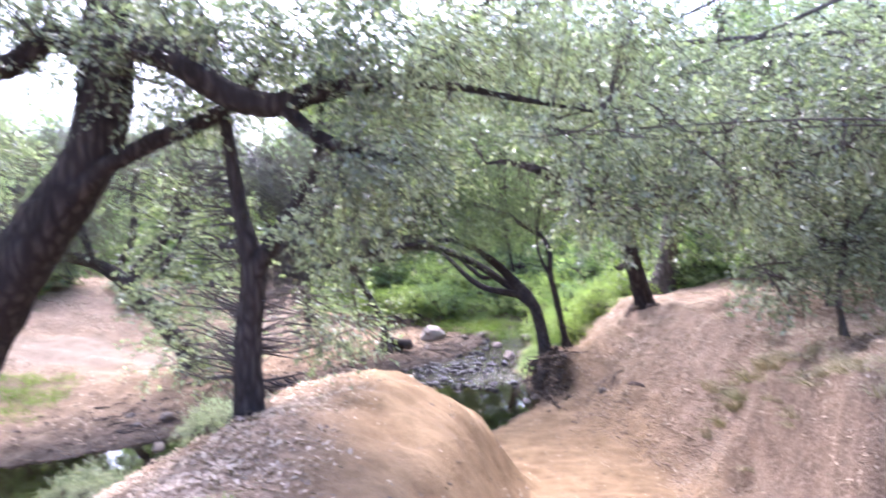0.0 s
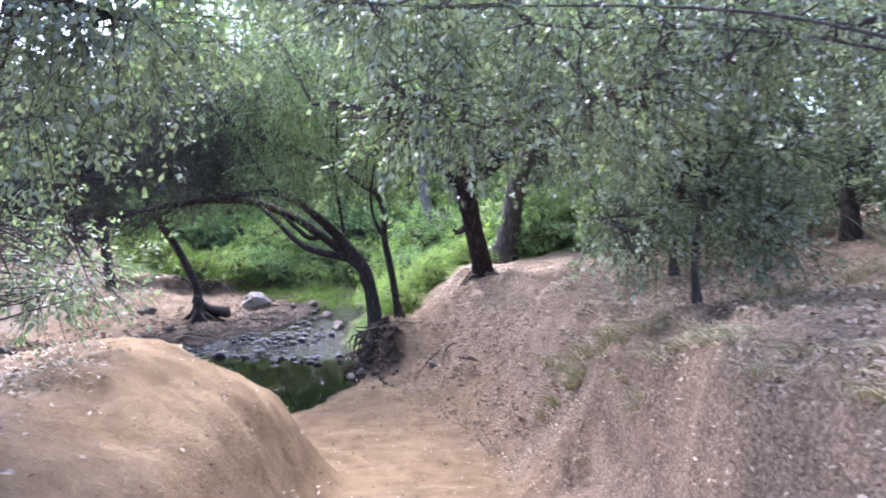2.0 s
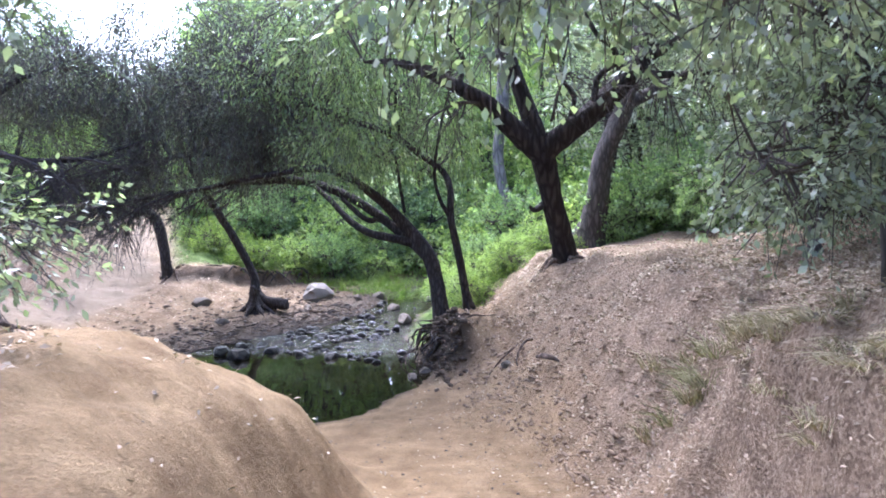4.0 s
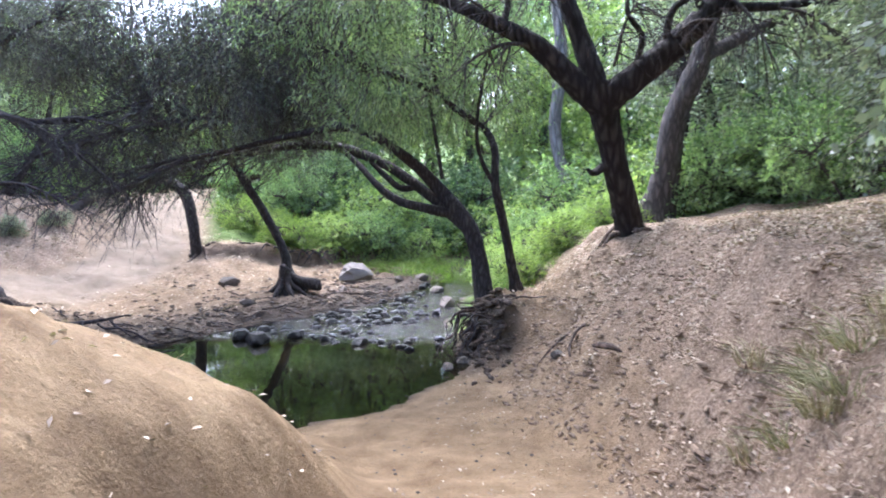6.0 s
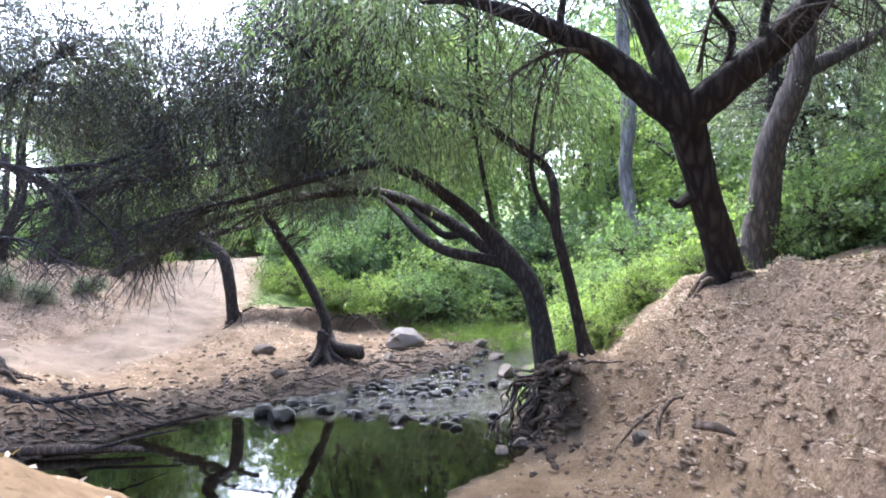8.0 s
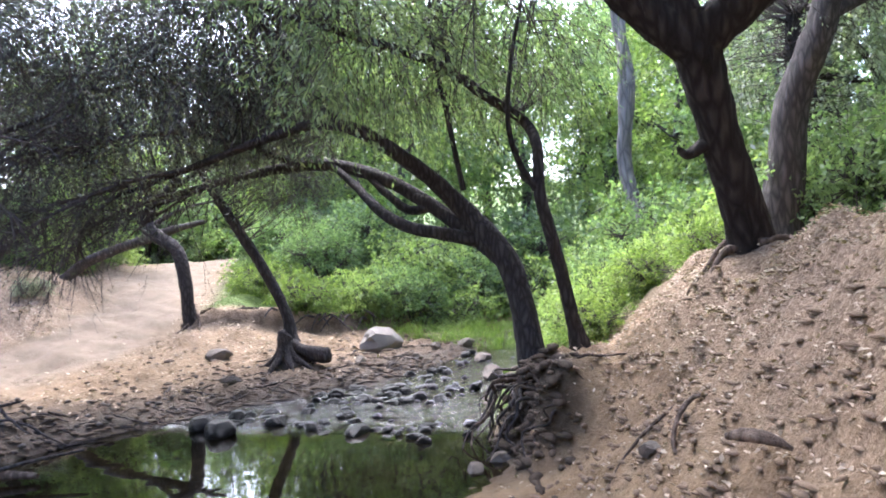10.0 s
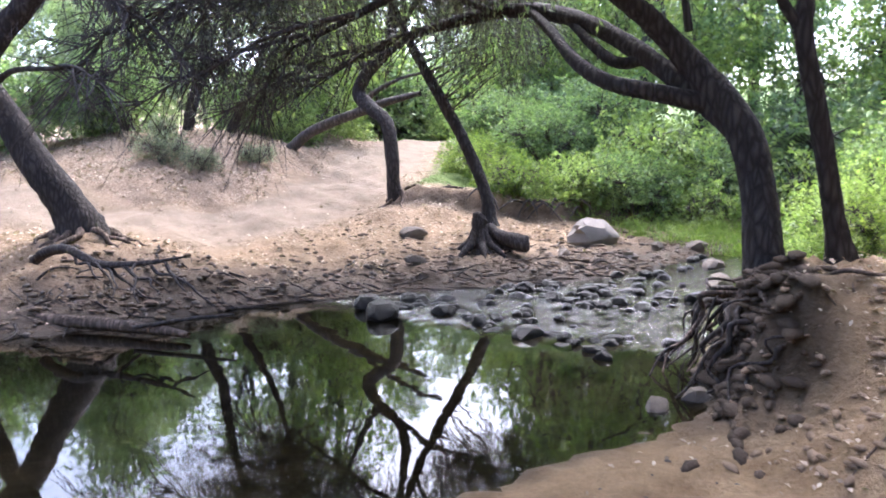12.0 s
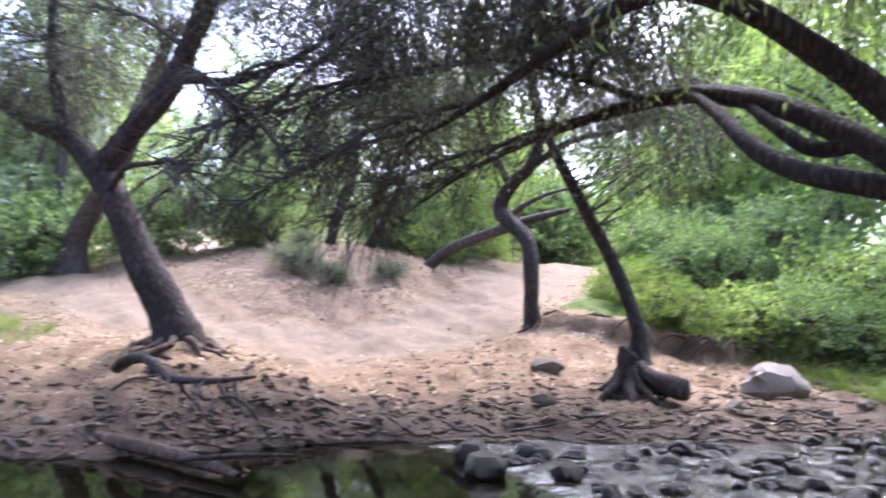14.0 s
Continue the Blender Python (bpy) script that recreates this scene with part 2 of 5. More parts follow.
def joined(pieces):
    vs, fs, o = [], [], 0
    for v, f in pieces:
        vs.append(v)
        fs.append(np.asarray(f) + o)
        o += len(v)
    return np.vstack(vs), np.vstack(fs)


def unit(v):
    return v / (np.linalg.norm(v, axis=1)[:, None] + 1e-9)


def leaves(p, d, length, width, rng):
    """One small pointed blade at each place p, along d."""
    n = len(p)
    d = unit(d)
    s = unit(np.cross(d, rng.normal(size=(n, 3))))
    nrm = np.cross(d, s)
    ln = length * rng.uniform(0.6, 1.3, (n, 1))
    w = width * rng.uniform(0.6, 1.3, (n, 1))
    v = np.stack([p, p + d * ln * 0.45 + s * w * 0.5 + nrm * w * 0.15, p + d * ln, p + d * ln * 0.5 - s * w * 0.5 + nrm * w * 0.15], 1).reshape(-1, 3)
    f = np.arange(4 * n).reshape(-1, 4)
    return v, f


def stems(a, b, r):
    """Thin three-sided twigs from a to b."""
    n = len(a)
    t = unit(b - a)
    s = unit(np.cross(t, np.tile((0.3, 0.2, 0.93), (n, 1))))
    u = np.cross(t, s)
    ring = [s, -0.5 * s + 0.87 * u, -0.5 * s - 0.87 * u]
    v = np.stack([a + k * r for k in ring] + [b + k * r * 0.35 for k in ring], 1).reshape(-1, 3)
    o = (np.arange(n) * 6)[:, None]
    f = np.vstack([o + np.array(q) for q in ((0, 1, 4, 3), (1, 2, 5, 4), (2, 0, 3, 5))])
    return v, f


def sprays(clumps, rng, sprig=0.45, per=14, droop=0.5, hollow=0.45):
    """Sprigs spread through ellipsoids (x, y, z, rx, ry, rz, count): their start, their end, and places for leaves along them."""
    a, b, lp, ld = [], [], [], []
    for x, y, z, rx, ry, rz, count in clumps:
        k = int(count)
        u = unit(rng.normal(size=(k, 3)))
        rad = rng.uniform(hollow ** 3, 1.15, (k, 1)) ** (1 / 3)
        lump = 1 + 0.28 * np.sin(u[:, :1] * 5 + x) * np.cos(u[:, 1:2] * 4 + y) + 0.18 * np.sin(u[:, 2:] * 9 + z)
        c = np.array((x, y, z)) + u * rad * lump * (rx, ry, rz)
        d = unit(u + rng.normal(0, 0.6, (k, 3)) + (0, 0, -droop * 1.3))
        ln = sprig * rng.uniform(0.5, 1.4, (k, 1))
        e = c + d * ln
        a.append(c)
        b.append(e)
        t = rng.uniform(0.05, 1.0, (k, per, 1))
        q = c[:, None] + (e - c)[:, None] * t + rng.normal(0, sprig * 0.07, (k, per, 3))
        lp.append(q.reshape(-1, 3))
        ld.append((d[:, None] * 0.8 + rng.normal(0, 0.75, (k, per, 3)) + (0, 0, -droop * 0.6)).reshape(-1, 3))
    return np.vstack(a), np.vstack(b), np.vstack(lp), np.vstack(ld)


def tree(name, at, label, limbs, clumps, bark, leaf, seed, leaf_size=(0.05, 0.025), sprig=0.45, per=14, droop=0.5, category="tree", group="", sides=12, flare=0.5, twig_r=0.004, reach=0.5):
    """A tree at its base: limbs are lines of (x, y, z, r) from the base, the first is the trunk."""
    rng = np.random.default_rng(seed)
    ob = thing(name, at, label, category, group)
    pieces = []
    for i, line in enumerate(limbs):
        v, f = tube(line, sides if i == 0 else max(6, sides - 3), 6, 0.09, seed + i, flare if i == 0 else 0.0)
        link_mesh("trunk" if i == 0 else "limb", v, f, bark, ob)
    if clumps:
        a, b, lp, ld = sprays(clumps, rng, sprig, per, droop)
        v, f = stems(a, b, twig_r)
        # branchlets that join the sprigs to the limbs
        nodes = np.vstack([spline(l, 5)[len(l):, :3] for l in limbs])
        pick = rng.choice(len(a), min(len(a), 260), replace=False)
        near = np.array([nodes[np.argmin(((nodes - a[i]) ** 2).sum(1))] for i in pick])
        ok = np.linalg.norm(near - a[pick], axis=1) < reach * 6
        bend = (near + a[pick]) / 2 + rng.normal(0, 0.12, (len(pick), 3))
        v2, f2 = stems(near[ok], bend[ok], twig_r * 3.0)
        v3, f3 = stems(bend[ok], a[pick][ok], twig_r * 2.0)
        v, f = joined([(v, f), (v2, f2), (v3, f3)])
        link_mesh("branchwork", v, f, TWIG, ob)
        if per > 0:
            v, f = leaves(lp, ld, *leaf_size, rng)
            link_mesh("crown", v, f, leaf, ob)
    return ob


# ---------------------------------------------------------------- the lie of the land
def step(a, b, v):
    t = np.clip((v - a) / (b - a), 0, 1)
    return t * t * (3 - 2 * t)


def side_of(x, y, line):
    """Distance from a line of points, positive to its left."""
    best = np.full(x.shape, 1e9)
    sign = np.ones(x.shape)
    for (ax, ay), (bx, by) in zip(line, line[1:]):
        dx, dy = bx - ax, by - ay
        t = np.clip(((x - ax) * dx + (y - ay) * dy) / (dx * dx + dy * dy), 0, 1)
        d = np.hypot(x - ax - t * dx, y - ay - t * dy)
        c = dx * (y - ay) - dy * (x - ax)
        hit = d < best - 1e-6
        best = np.where(hit, d, best)
        sign = np.where(hit, np.where(c >= 0, 1.0, -1.0), sign)
    return best * sign


NORTH_SHORE = [(-60, 2), (-9, 10.3), (-5.6, 11.8), (-3.6, 13.5), (-2.9, 14.9), (-1.6, 16.1), (-0.3, 17.2), (0.4, 18.3), (1.4, 20.5), (3.4, 24.5), (8, 33), (40, 80)]
SOUTH_SHORE = [(-60, -1), (-9, 8.6), (-4, 9.6), (-0.8, 11.0), (0.6, 11.75), (1.25, 12.7), (1.6, 13.6), (1.45, 14.4), (1.35, 16), (1.7, 18), (2.6, 20.3), (4.6, 24), (9.5, 32), (42, 78)]


CUT = [(-3.9, 19.3), (-3.3, 19.25), (-2.5, 19.4), (-1.7, 20.0), (-0.7, 20.7), (0.2, 21.6), (0.9, 23)]
TRAIL = [(-30, 17), (-16, 16.6), (-12, 16.3), (-7.2, 16.0), (-5.6, 16.6), (-4.9, 17.8), (-4.9, 19.5), (-5.6, 22), (-6.4, 25), (-7.6, 32), (-9, 50)]


def path_x(y):
    return np.interp(y, [-3, 0, 1.5, 3.8, 6.2, 8.4, 10.4, 12], [-0.1, 0, 0.5, 1.14, 1.5, 1.85, 1.5, 1.0])


def wobble(x, y, s, a):
    """Gentle unevenness from a few crossing waves."""
    return a * (np.sin(x * 1.7 * s + 0.8 * np.sin(y * 1.3 * s)) * np.cos(y * 2.1 * s + 0.9 * np.sin(x * 1.1 * s + 1.0)) + 0.5 * np.sin(x * 4.3 * s + y * 2.7 * s + 1.3) * np.cos(y * 5.1 * s - x * 1.9 * s))


def land(x, y):
    x, y = np.asarray(x, float), np.asarray(y, float)
    floor = np.interp(y, [-60, -8, -3, 0, 3.8, 7.2, 8.4, 10.4, 11.6, 13], [6, 1.6, 0.7, 0.1, -0.8, -1.6, -1.86, -2.0, -2.08, -2.15])
    u = x - path_x(y)
    mound = np.interp(y, [-60, -8, -3, 0, 3, 6.3, 7.3, 8.3, 9.3, 10.3, 11.5], [6, 1.7, 0.8, 0.18, 0.15, 0.07, -0.1, -0.42, -1.0, -1.7, -2.3])
    mound = mound - 0.5 * np.clip(-1.7 - x, 0, 2.6) * step(-3, 3, y) - 0.1 * np.clip(x + 0.5, -1.5, 1.5) ** 2
    wall = 0.55 * step(-0.85, -1.6, u) + 0.45 * step(-0.85, -2.6, u)
    left = floor + np.maximum(mound - floor, 0) * wall + wall * (wobble(x, y, 2.7, 0.022) + wobble(y, x, 6.5, 0.014))
    top_x = np.interp(y, [-3, 0, 3, 6, 8, 11, 14], [2.2, 2.7, 3.0, 3.2, 3.4, 3.8, 3.7])
    top_z = np.interp(y, [-60, -8, -3, 0, 3, 6, 8.2, 11, 13.5, 16, 20, 24], [8, 2.6, 1.4, 0.9, 0.55, 0.08, -0.28, -0.33, -0.62, -0.75, -1.4, -1.6])
    toe = np.interp(y, [-3, 0, 3, 6, 8.4, 10.4, 12, 13.5, 14.5, 16, 20, 25], [0.9, 1.2, 1.85, 2.2, 2.5, 2.35, 1.9, 1.6, 1.5, 1.5, 2.7, 5])
    rise = np.clip((x - toe) / (top_x - toe), 0, 1)
    ledge = 0.85 * step(3.0, 4.2, y) * step(7.25, 6.7, y + wobble(x, y, 2.2, 0.1))
    lip = (step(0.0, 1.0, rise) * 0.55 + rise * 0.45) * (1 - ledge) + ledge * (0.16 * rise + 0.84 * step(0.5, 0.72, rise + wobble(x, y, 1.1, 0.09) + wobble(y, x, 3.3, 0.035)))
    right = floor + (top_z - floor) * lip + np.clip(x - top_x, 0, 60) * np.interp(y, [0, 6, 10, 20, 30], [0.1, 0.12, 0.17, 0.1, 0.1])
    right = right + 0.07 * step(0.75, 1.0, rise) * step(1.5, 1.0, rise + np.clip(x - top_x, 0, 1) * 0.5)
    right = right - 0.3 * np.exp(-((x - 3.1) / 0.55) ** 2 - ((y - 8.0) / 0.75) ** 2)
    # broken shelves of eroded soil
    shelf = step(0.12, 0.35, rise) * step(3.5, 4.5, y) * step(15.5, 14, y) * step(1.6, 1.1, rise + np.clip(x - top_x, 0, 1))
    right = right + shelf * 0.06 * np.sin(right * 27 + 2.2 * np.sin(y * 2.3 + x) + 1.5 * np.sin(x * 5.1 - y * 1.7)) * (0.5 + 0.5 * np.sin(y * 1.9 + x * 2.7))
    south = np.where(x > path_x(y), right, left) + wobble(x, y, 1.0, 0.03) * (0.4 + np.abs(u).clip(0, 1.5)) + wobble(x + 3, y, 3.1, 0.018) * step(0.5, 1.2, np.abs(u)) + (wobble(x, y + 2, 2.3, 0.05) + wobble(y, x, 6.0, 0.022)) * step(0.1, 0.4, rise) * step(1.9, 1.3, rise + np.clip(x - top_x, 0, 1))
    dn = side_of(x, y, NORTH_SHORE) + wobble(x, y, 1.6, 0.12)
    ds = -side_of(x, y, SOUTH_SHORE) + wobble(x + 7, y, 1.6, 0.08)
    north = WATER + np.interp(dn, [0, 0.3, 1.6, 2.6, 3.6, 9.5, 12, 20, 40, 90, 400], [0, 0.09, 0.26, 0.5, 0.75, 2.0, 1.9, 2.1, 3.0, 9, 40]) + wobble(x, y, 1.1, 0.06) * step(0.3, 3, dn) + wobble(y, x, 7.0, 0.012) * step(0.1, 0.6, dn) * step(5, 3, dn) + wobble(x, y, 4.0, 0.018) * step(0.0, 1, dn) + (wobble(y + 1, x, 5.3, 0.03) + wobble(x, y, 11.0, 0.016)) * step(0.0, 0.4, dn) * step(3.0, 1.8, dn)
    north = north + 0.34 * np.exp(-((x + 5.1) / 1.5) ** 2 - ((y - 14.7) / 1.0) ** 2) * step(0, 0.8, dn)
    # undercut terrace that bears the bushes, the hollow of the trail, the litter bank beside it
    over = side_of(x, y, CUT) + wobble(x, y, 2.1, 0.13)
    north = north + 0.24 * step(0, 0.2, over) * step(-3.95, -3.3, x) * step(0.2, 0.9, dn)
    north = north - 0.1 * step(1.7, 0.7, np.abs(side_of(x, y, TRAIL))) * step(0.5, 1.5, dn) + 0.4 * np.exp(-((x + 8.7) / 1.7) ** 2 - ((y - 20.3) / 1.6) ** 2)
    south = np.maximum(south, WATER + 0.72 * np.exp(-(np.clip(np.hypot((x - 2.3) / 0.75, (y - 14.05) / 1.1) - 0.55, 0, 9) / 0.42) ** 2) + wobble(x, y, 5.0, 0.06) + wobble(y, x, 8.0, 0.04))
    cut = step(11.3, 14, y) * 0.35 + 0.06
    bed = WATER - 0.04 - 0.42 * step(0, 1.1, -dn) * step(0, 1.1, -ds) + wobble(x, y, 2.5, 0.03)
    shallow = step(15.0, 16.2, y)
    bed = bed * (1 - shallow) + np.maximum(bed, WATER - 0.13) * shallow
    shore = WATER + (south - WATER) * step(-0.05, 0.75 - cut, ds)
    shore = np.maximum(shore, WATER + 0.09 * np.clip(ds, 0, 1.2) ** 0.8 - 0.004)
    z = np.where(dn > 0, north, np.where(ds > 0, shore, bed))
    return z


def cover(x, y):
    """How much of the ground is leaf litter, wet or darkened mud and green."""
    u = x - path_x(y)
    dn, ds = side_of(x, y, NORTH_SHORE), -side_of(x, y, SOUTH_SHORE)
    toe = np.interp(y, [-3, 0, 3, 6, 8.4, 10.4, 12], [0.9, 1.2, 1.85, 2.2, 2.4, 2.3, 1.9])
    litter_s = np.maximum(step(toe - 0.1, toe + 0.7, x), step(-0.5, -1.4, x) * step(8, 6, y))
    litter_s = litter_s * (1 - 0.7 * step(8.6, 10.2, y) * step(3.5, 2.5, x))
    trail = step(1.3, 0.55, np.abs(side_of(x, y, TRAIL)) + wobble(x, y, 1.4, 0.15)) * (dn > 0.4)
    litter_n = (0.5 + 0.5 * step(2.0, 5, dn)) * (1 - trail)
    litter = np.where(dn > 0, litter_n, np.where(ds > 0, litter_s, 0.0))
    wet = np.where(dn > 0, step(2.0, 0.0, dn) * 0.95, np.where(ds > 0, step(0.22, 0.0, ds) * 0.8, 1.0))
    wet = np.maximum(wet, step(15, 13, y) * step(1.7, 0.3, dn) * (dn > 0) * 0.75)
    soil = np.exp(-((x - 1.8) / 0.5) ** 4 - ((y - 13.7) / 0.95) ** 4) * (ds > 0)
    wet = np.maximum(wet, 0.9 * soil)
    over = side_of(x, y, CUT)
    bushy = step(0.25, 0.8, over) * step(-3.9, -3.2, x + 0.3 * (y - 19.5))
    green = np.clip(np.maximum(bushy * (dn > 0.6), step(14.6, 16.0, y + 0.4 * (2.6 - x)) * (ds > 0)) + step(-8.5, -10, x) * step(15.5, 13.5, y) * 0.7, 0, 1)
    # the mud colour also darkens a narrow band along the terrace's cut edge
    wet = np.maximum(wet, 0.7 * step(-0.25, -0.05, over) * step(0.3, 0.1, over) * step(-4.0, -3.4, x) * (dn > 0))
    return litter, wet * (1 - trail), green * (1 - trail), trail


def axis(lo, hi, fine, coarse):
    mid = np.arange(lo, hi, fine)
    out = [fine]
    while sum(out) < coarse:
        out.append(out[-1] * 1.16)
    tail = np.cumsum(out)
    return np.concatenate([lo - tail[::-1], mid, mid[-1] + tail])


gx, gy = axis(-7.0, 5.2, 0.085, 900), axis(0.2, 20.5, 0.085, 900)
mx, my = np.meshgrid(gx, gy)
gz = land(mx, my)
grain = np.random.default_rng(5).normal(0, 0.006, gz.shape)
gz = gz + grain * (np.abs(mx) < 12)
nx, ny = len(gx), len(gy)
idx = np.arange(nx * ny).reshape(ny, nx)
quads = np.stack([idx[:-1, :-1], idx[:-1, 1:], idx[1:, 1:], idx[1:, :-1]], -1).reshape(-1, 4)
ground = link_mesh("ground", np.stack([mx, my, gz], -1).reshape(-1, 3), quads, EARTH)
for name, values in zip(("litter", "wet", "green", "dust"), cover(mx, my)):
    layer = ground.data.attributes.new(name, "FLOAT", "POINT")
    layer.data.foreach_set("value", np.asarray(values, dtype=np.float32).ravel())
tagged(ground, "tan trodden dirt banks with leaf litter beside a creek", "ground", kind="structure")

# water: a sheet that lies in the creek's bed
wx, wy = np.meshgrid(np.arange(-30, 12.01, 0.2), np.arange(0, 40.01, 0.2))
wi = np.arange(wx.size).reshape(wx.shape)
wq = np.stack([wi[:-1, :-1], wi[:-1, 1:], wi[1:, 1:], wi[1:, :-1]], -1).reshape(-1, 4)
inside = (side_of(wx, wy, NORTH_SHORE) < 0.8) & (-side_of(wx, wy, SOUTH_SHORE) < 1.0)
wq = wq[inside.ravel()[wq].all(1)]
used = np.unique(wq)
remap = np.zeros(wx.size, int)
remap[used] = np.arange(len(used))
water = link_mesh("water", np.stack([wx.ravel()[used], wy.ravel()[used], np.full(len(used), WATER)], 1), remap[wq], CREEK)
riffle = step(14.4, 15.3, wy + 0.25 * wx) * step(28, 22, wy)
layer = water.data.attributes.new("riffle", "FLOAT", "POINT")
layer.data.foreach_set("value", (riffle.ravel()[used] * 0.9).astype(np.float32))
water.visible_shadow = False
tagged(water, "dark still creek pool with a shallow riffle", "water", kind="structure")


def up(x, y, sink=0.03):
    return (x, y, float(land(x, y)) - sink)


# ---------------------------------------------------------------- trees by the creek
def rel(base, points, thick=1.0):
    return [(x - base[0], y - base[1], z - base[2], r * thick) for x, y, z, r in points]


def clump_rel(base, clumps):
    return [(x - base[0], y - base[1], z - base[2], a, b, c, k) for x, y, z, a, b, c, k in clumps]


def arching_tree():
    b = (1.88, 14.3, -1.75)
    limbs = [
        [(1.95, 14.3, -2.1, 0.26), (1.93, 14.3, -1.75, 0.22), (1.88, 14.35, -1.35, 0.19), (1.82, 14.5, -0.85, 0.165), (1.68, 14.6, -0.42, 0.15), (1.3, 14.75, 0.05, 0.12), (0.95, 14.6, 0.42, 0.1), (0.45, 14.3, 0.8, 0.09), (0.0, 14.3, 0.92, 0.075), (-0.7, 14.6, 0.85, 0.06), (-1.6, 15.0, 0.7, 0.045), (-2.6, 15.3, 0.5, 0.02)],
        [(1.75, 14.55, -0.55, 0.13), (1.3, 14.8, -0.15, 0.11), (0.85, 15.05, 0.2, 0.105), (0.35, 15.35, 0.5, 0.1), (-0.3, 15.75, 0.72, 0.09), (-1.1, 16.1, 0.75, 0.075), (-2.0, 16.4, 0.66, 0.055), (-3.0, 16.6, 0.4, 0.035), (-3.9, 16.7, 0.0, 0.012)],
        [(1.5, 14.7, -0.3, 0.1), (1.1, 14.6, -0.2, 0.085), (0.75, 14.6, -0.1, 0.078), (0.45, 14.8, 0.1, 0.074), (0.15, 15.2, 0.4, 0.065), (-0.15, 15.6, 0.66, 0.05)],
        [(1.0, 15.0, 0.1, 0.07), (0.75, 14.95, 0.08, 0.06), (0.5, 15.1, 0.28, 0.055), (0.25, 15.4, 0.52, 0.045)],
        [(0.3, 14.3, 0.85, 0.05), (0.0, 14.25, 1.2, 0.035), (-0.3, 14.2, 1.7, 0.02), (-0.6, 14.2, 2.2, 0.01)],
        [(-0.6, 15.9, 0.74, 0.05), (-1.2, 15.7, 1.0, 0.04), (-1.9, 15.5, 1.2, 0.03), (-2.8, 15.2, 1.1, 0.012)],
    ]
    clumps = [(-2.1, 15.3, 1.55, 1.3, 1.2, 0.8, 950), (-3.3, 15.5, 0.8, 0.9, 1.0, 0.45, 420), (-1.3, 15.0, 2.2, 1.0, 1.0, 0.8, 800), (-4.0, 16.2, 1.6, 1.2, 1.0, 0.8, 300), (-1.0, 15.6, 2.8, 0.9, 0.9, 0.7, 650), (-3.0, 15.4, 2.3, 1.0, 0.9, 0.6, 500), (-0.8, 15.3, 1.5, 0.6, 0.7, 0.5, 350), (-4.3, 15.3, 2.5, 1.1, 0.9, 0.7, 600), (-2.2, 15.4, 3.3, 1.4, 1.0, 0.6, 600), (-0.2, 15.6, 3.5, 1.1, 0.9, 0.6, 400)]
    return tree("arching_tree", b, "dark leaning tree arching low over the creek, half bare", [rel(b, l, 0.76) for l in limbs], clump_rel(b, clumps), BARK, LEAF_SHADED, 11, (0.065, 0.02), 0.55, 9, 0.9, twig_r=0.005)


def creek_stem():
    b = (2.35, 14.6, -1.5)
    limbs = [
        [(2.37, 14.6, -1.5, 0.13), (2.28, 14.55, -1.0, 0.09), (2.17, 14.45, -0.4, 0.08), (2.07, 14.4, 0.1, 0.075), (2.08, 14.5, 0.55, 0.07), (1.98, 14.75, 0.85, 0.07), (1.6, 14.6, 1.12, 0.065), (1.2, 14.4, 1.4, 0.06), (0.5, 14.1, 1.65, 0.05), (-0.3, 13.9, 1.95, 0.035), (-0.95, 13.8, 2.4, 0.02)],
        [(2.07, 14.4, 0.1, 0.05), (1.9, 14.35, 0.4, 0.04), (1.82, 14.3, 0.8, 0.035), (1.9, 14.3, 1.4, 0.025), (2.1, 14.3, 2.2, 0.012)],
        [(1.3, 14.5, 1.35, 0.04), (1.25, 14.4, 1.9, 0.03), (1.3, 14.4, 2.7, 0.015)],
        [(1.35, 14.5, 0.2, 0.04), (1.25, 14.5, 0.9, 0.035), (1.15, 14.5, 1.7, 0.025), (1.2, 14.5, 2.8, 0.012)],
    ]
    clumps = [(1.0, 14.6, 2.9, 1.5, 1.2, 0.9, 620), (0.0, 13.9, 2.6, 1.1, 1.0, 0.8, 480), (2.0, 15.4, 1.9, 0.9, 0.9, 0.8, 330), (0.9, 15.2, 1.6, 1.3, 0.8, 0.6, 420), (0.6, 13.7, 1.5, 0.9, 0.7, 0.5, 260)]
    return tree("creek_willow", b, "slender willow stem curving over the creek", [rel(b, l, 0.76) for l in limbs], clump_rel(b, clumps), BARK, LEAF_WILLOW, 23, (0.085, 0.02), 0.55, 12, 1.1)


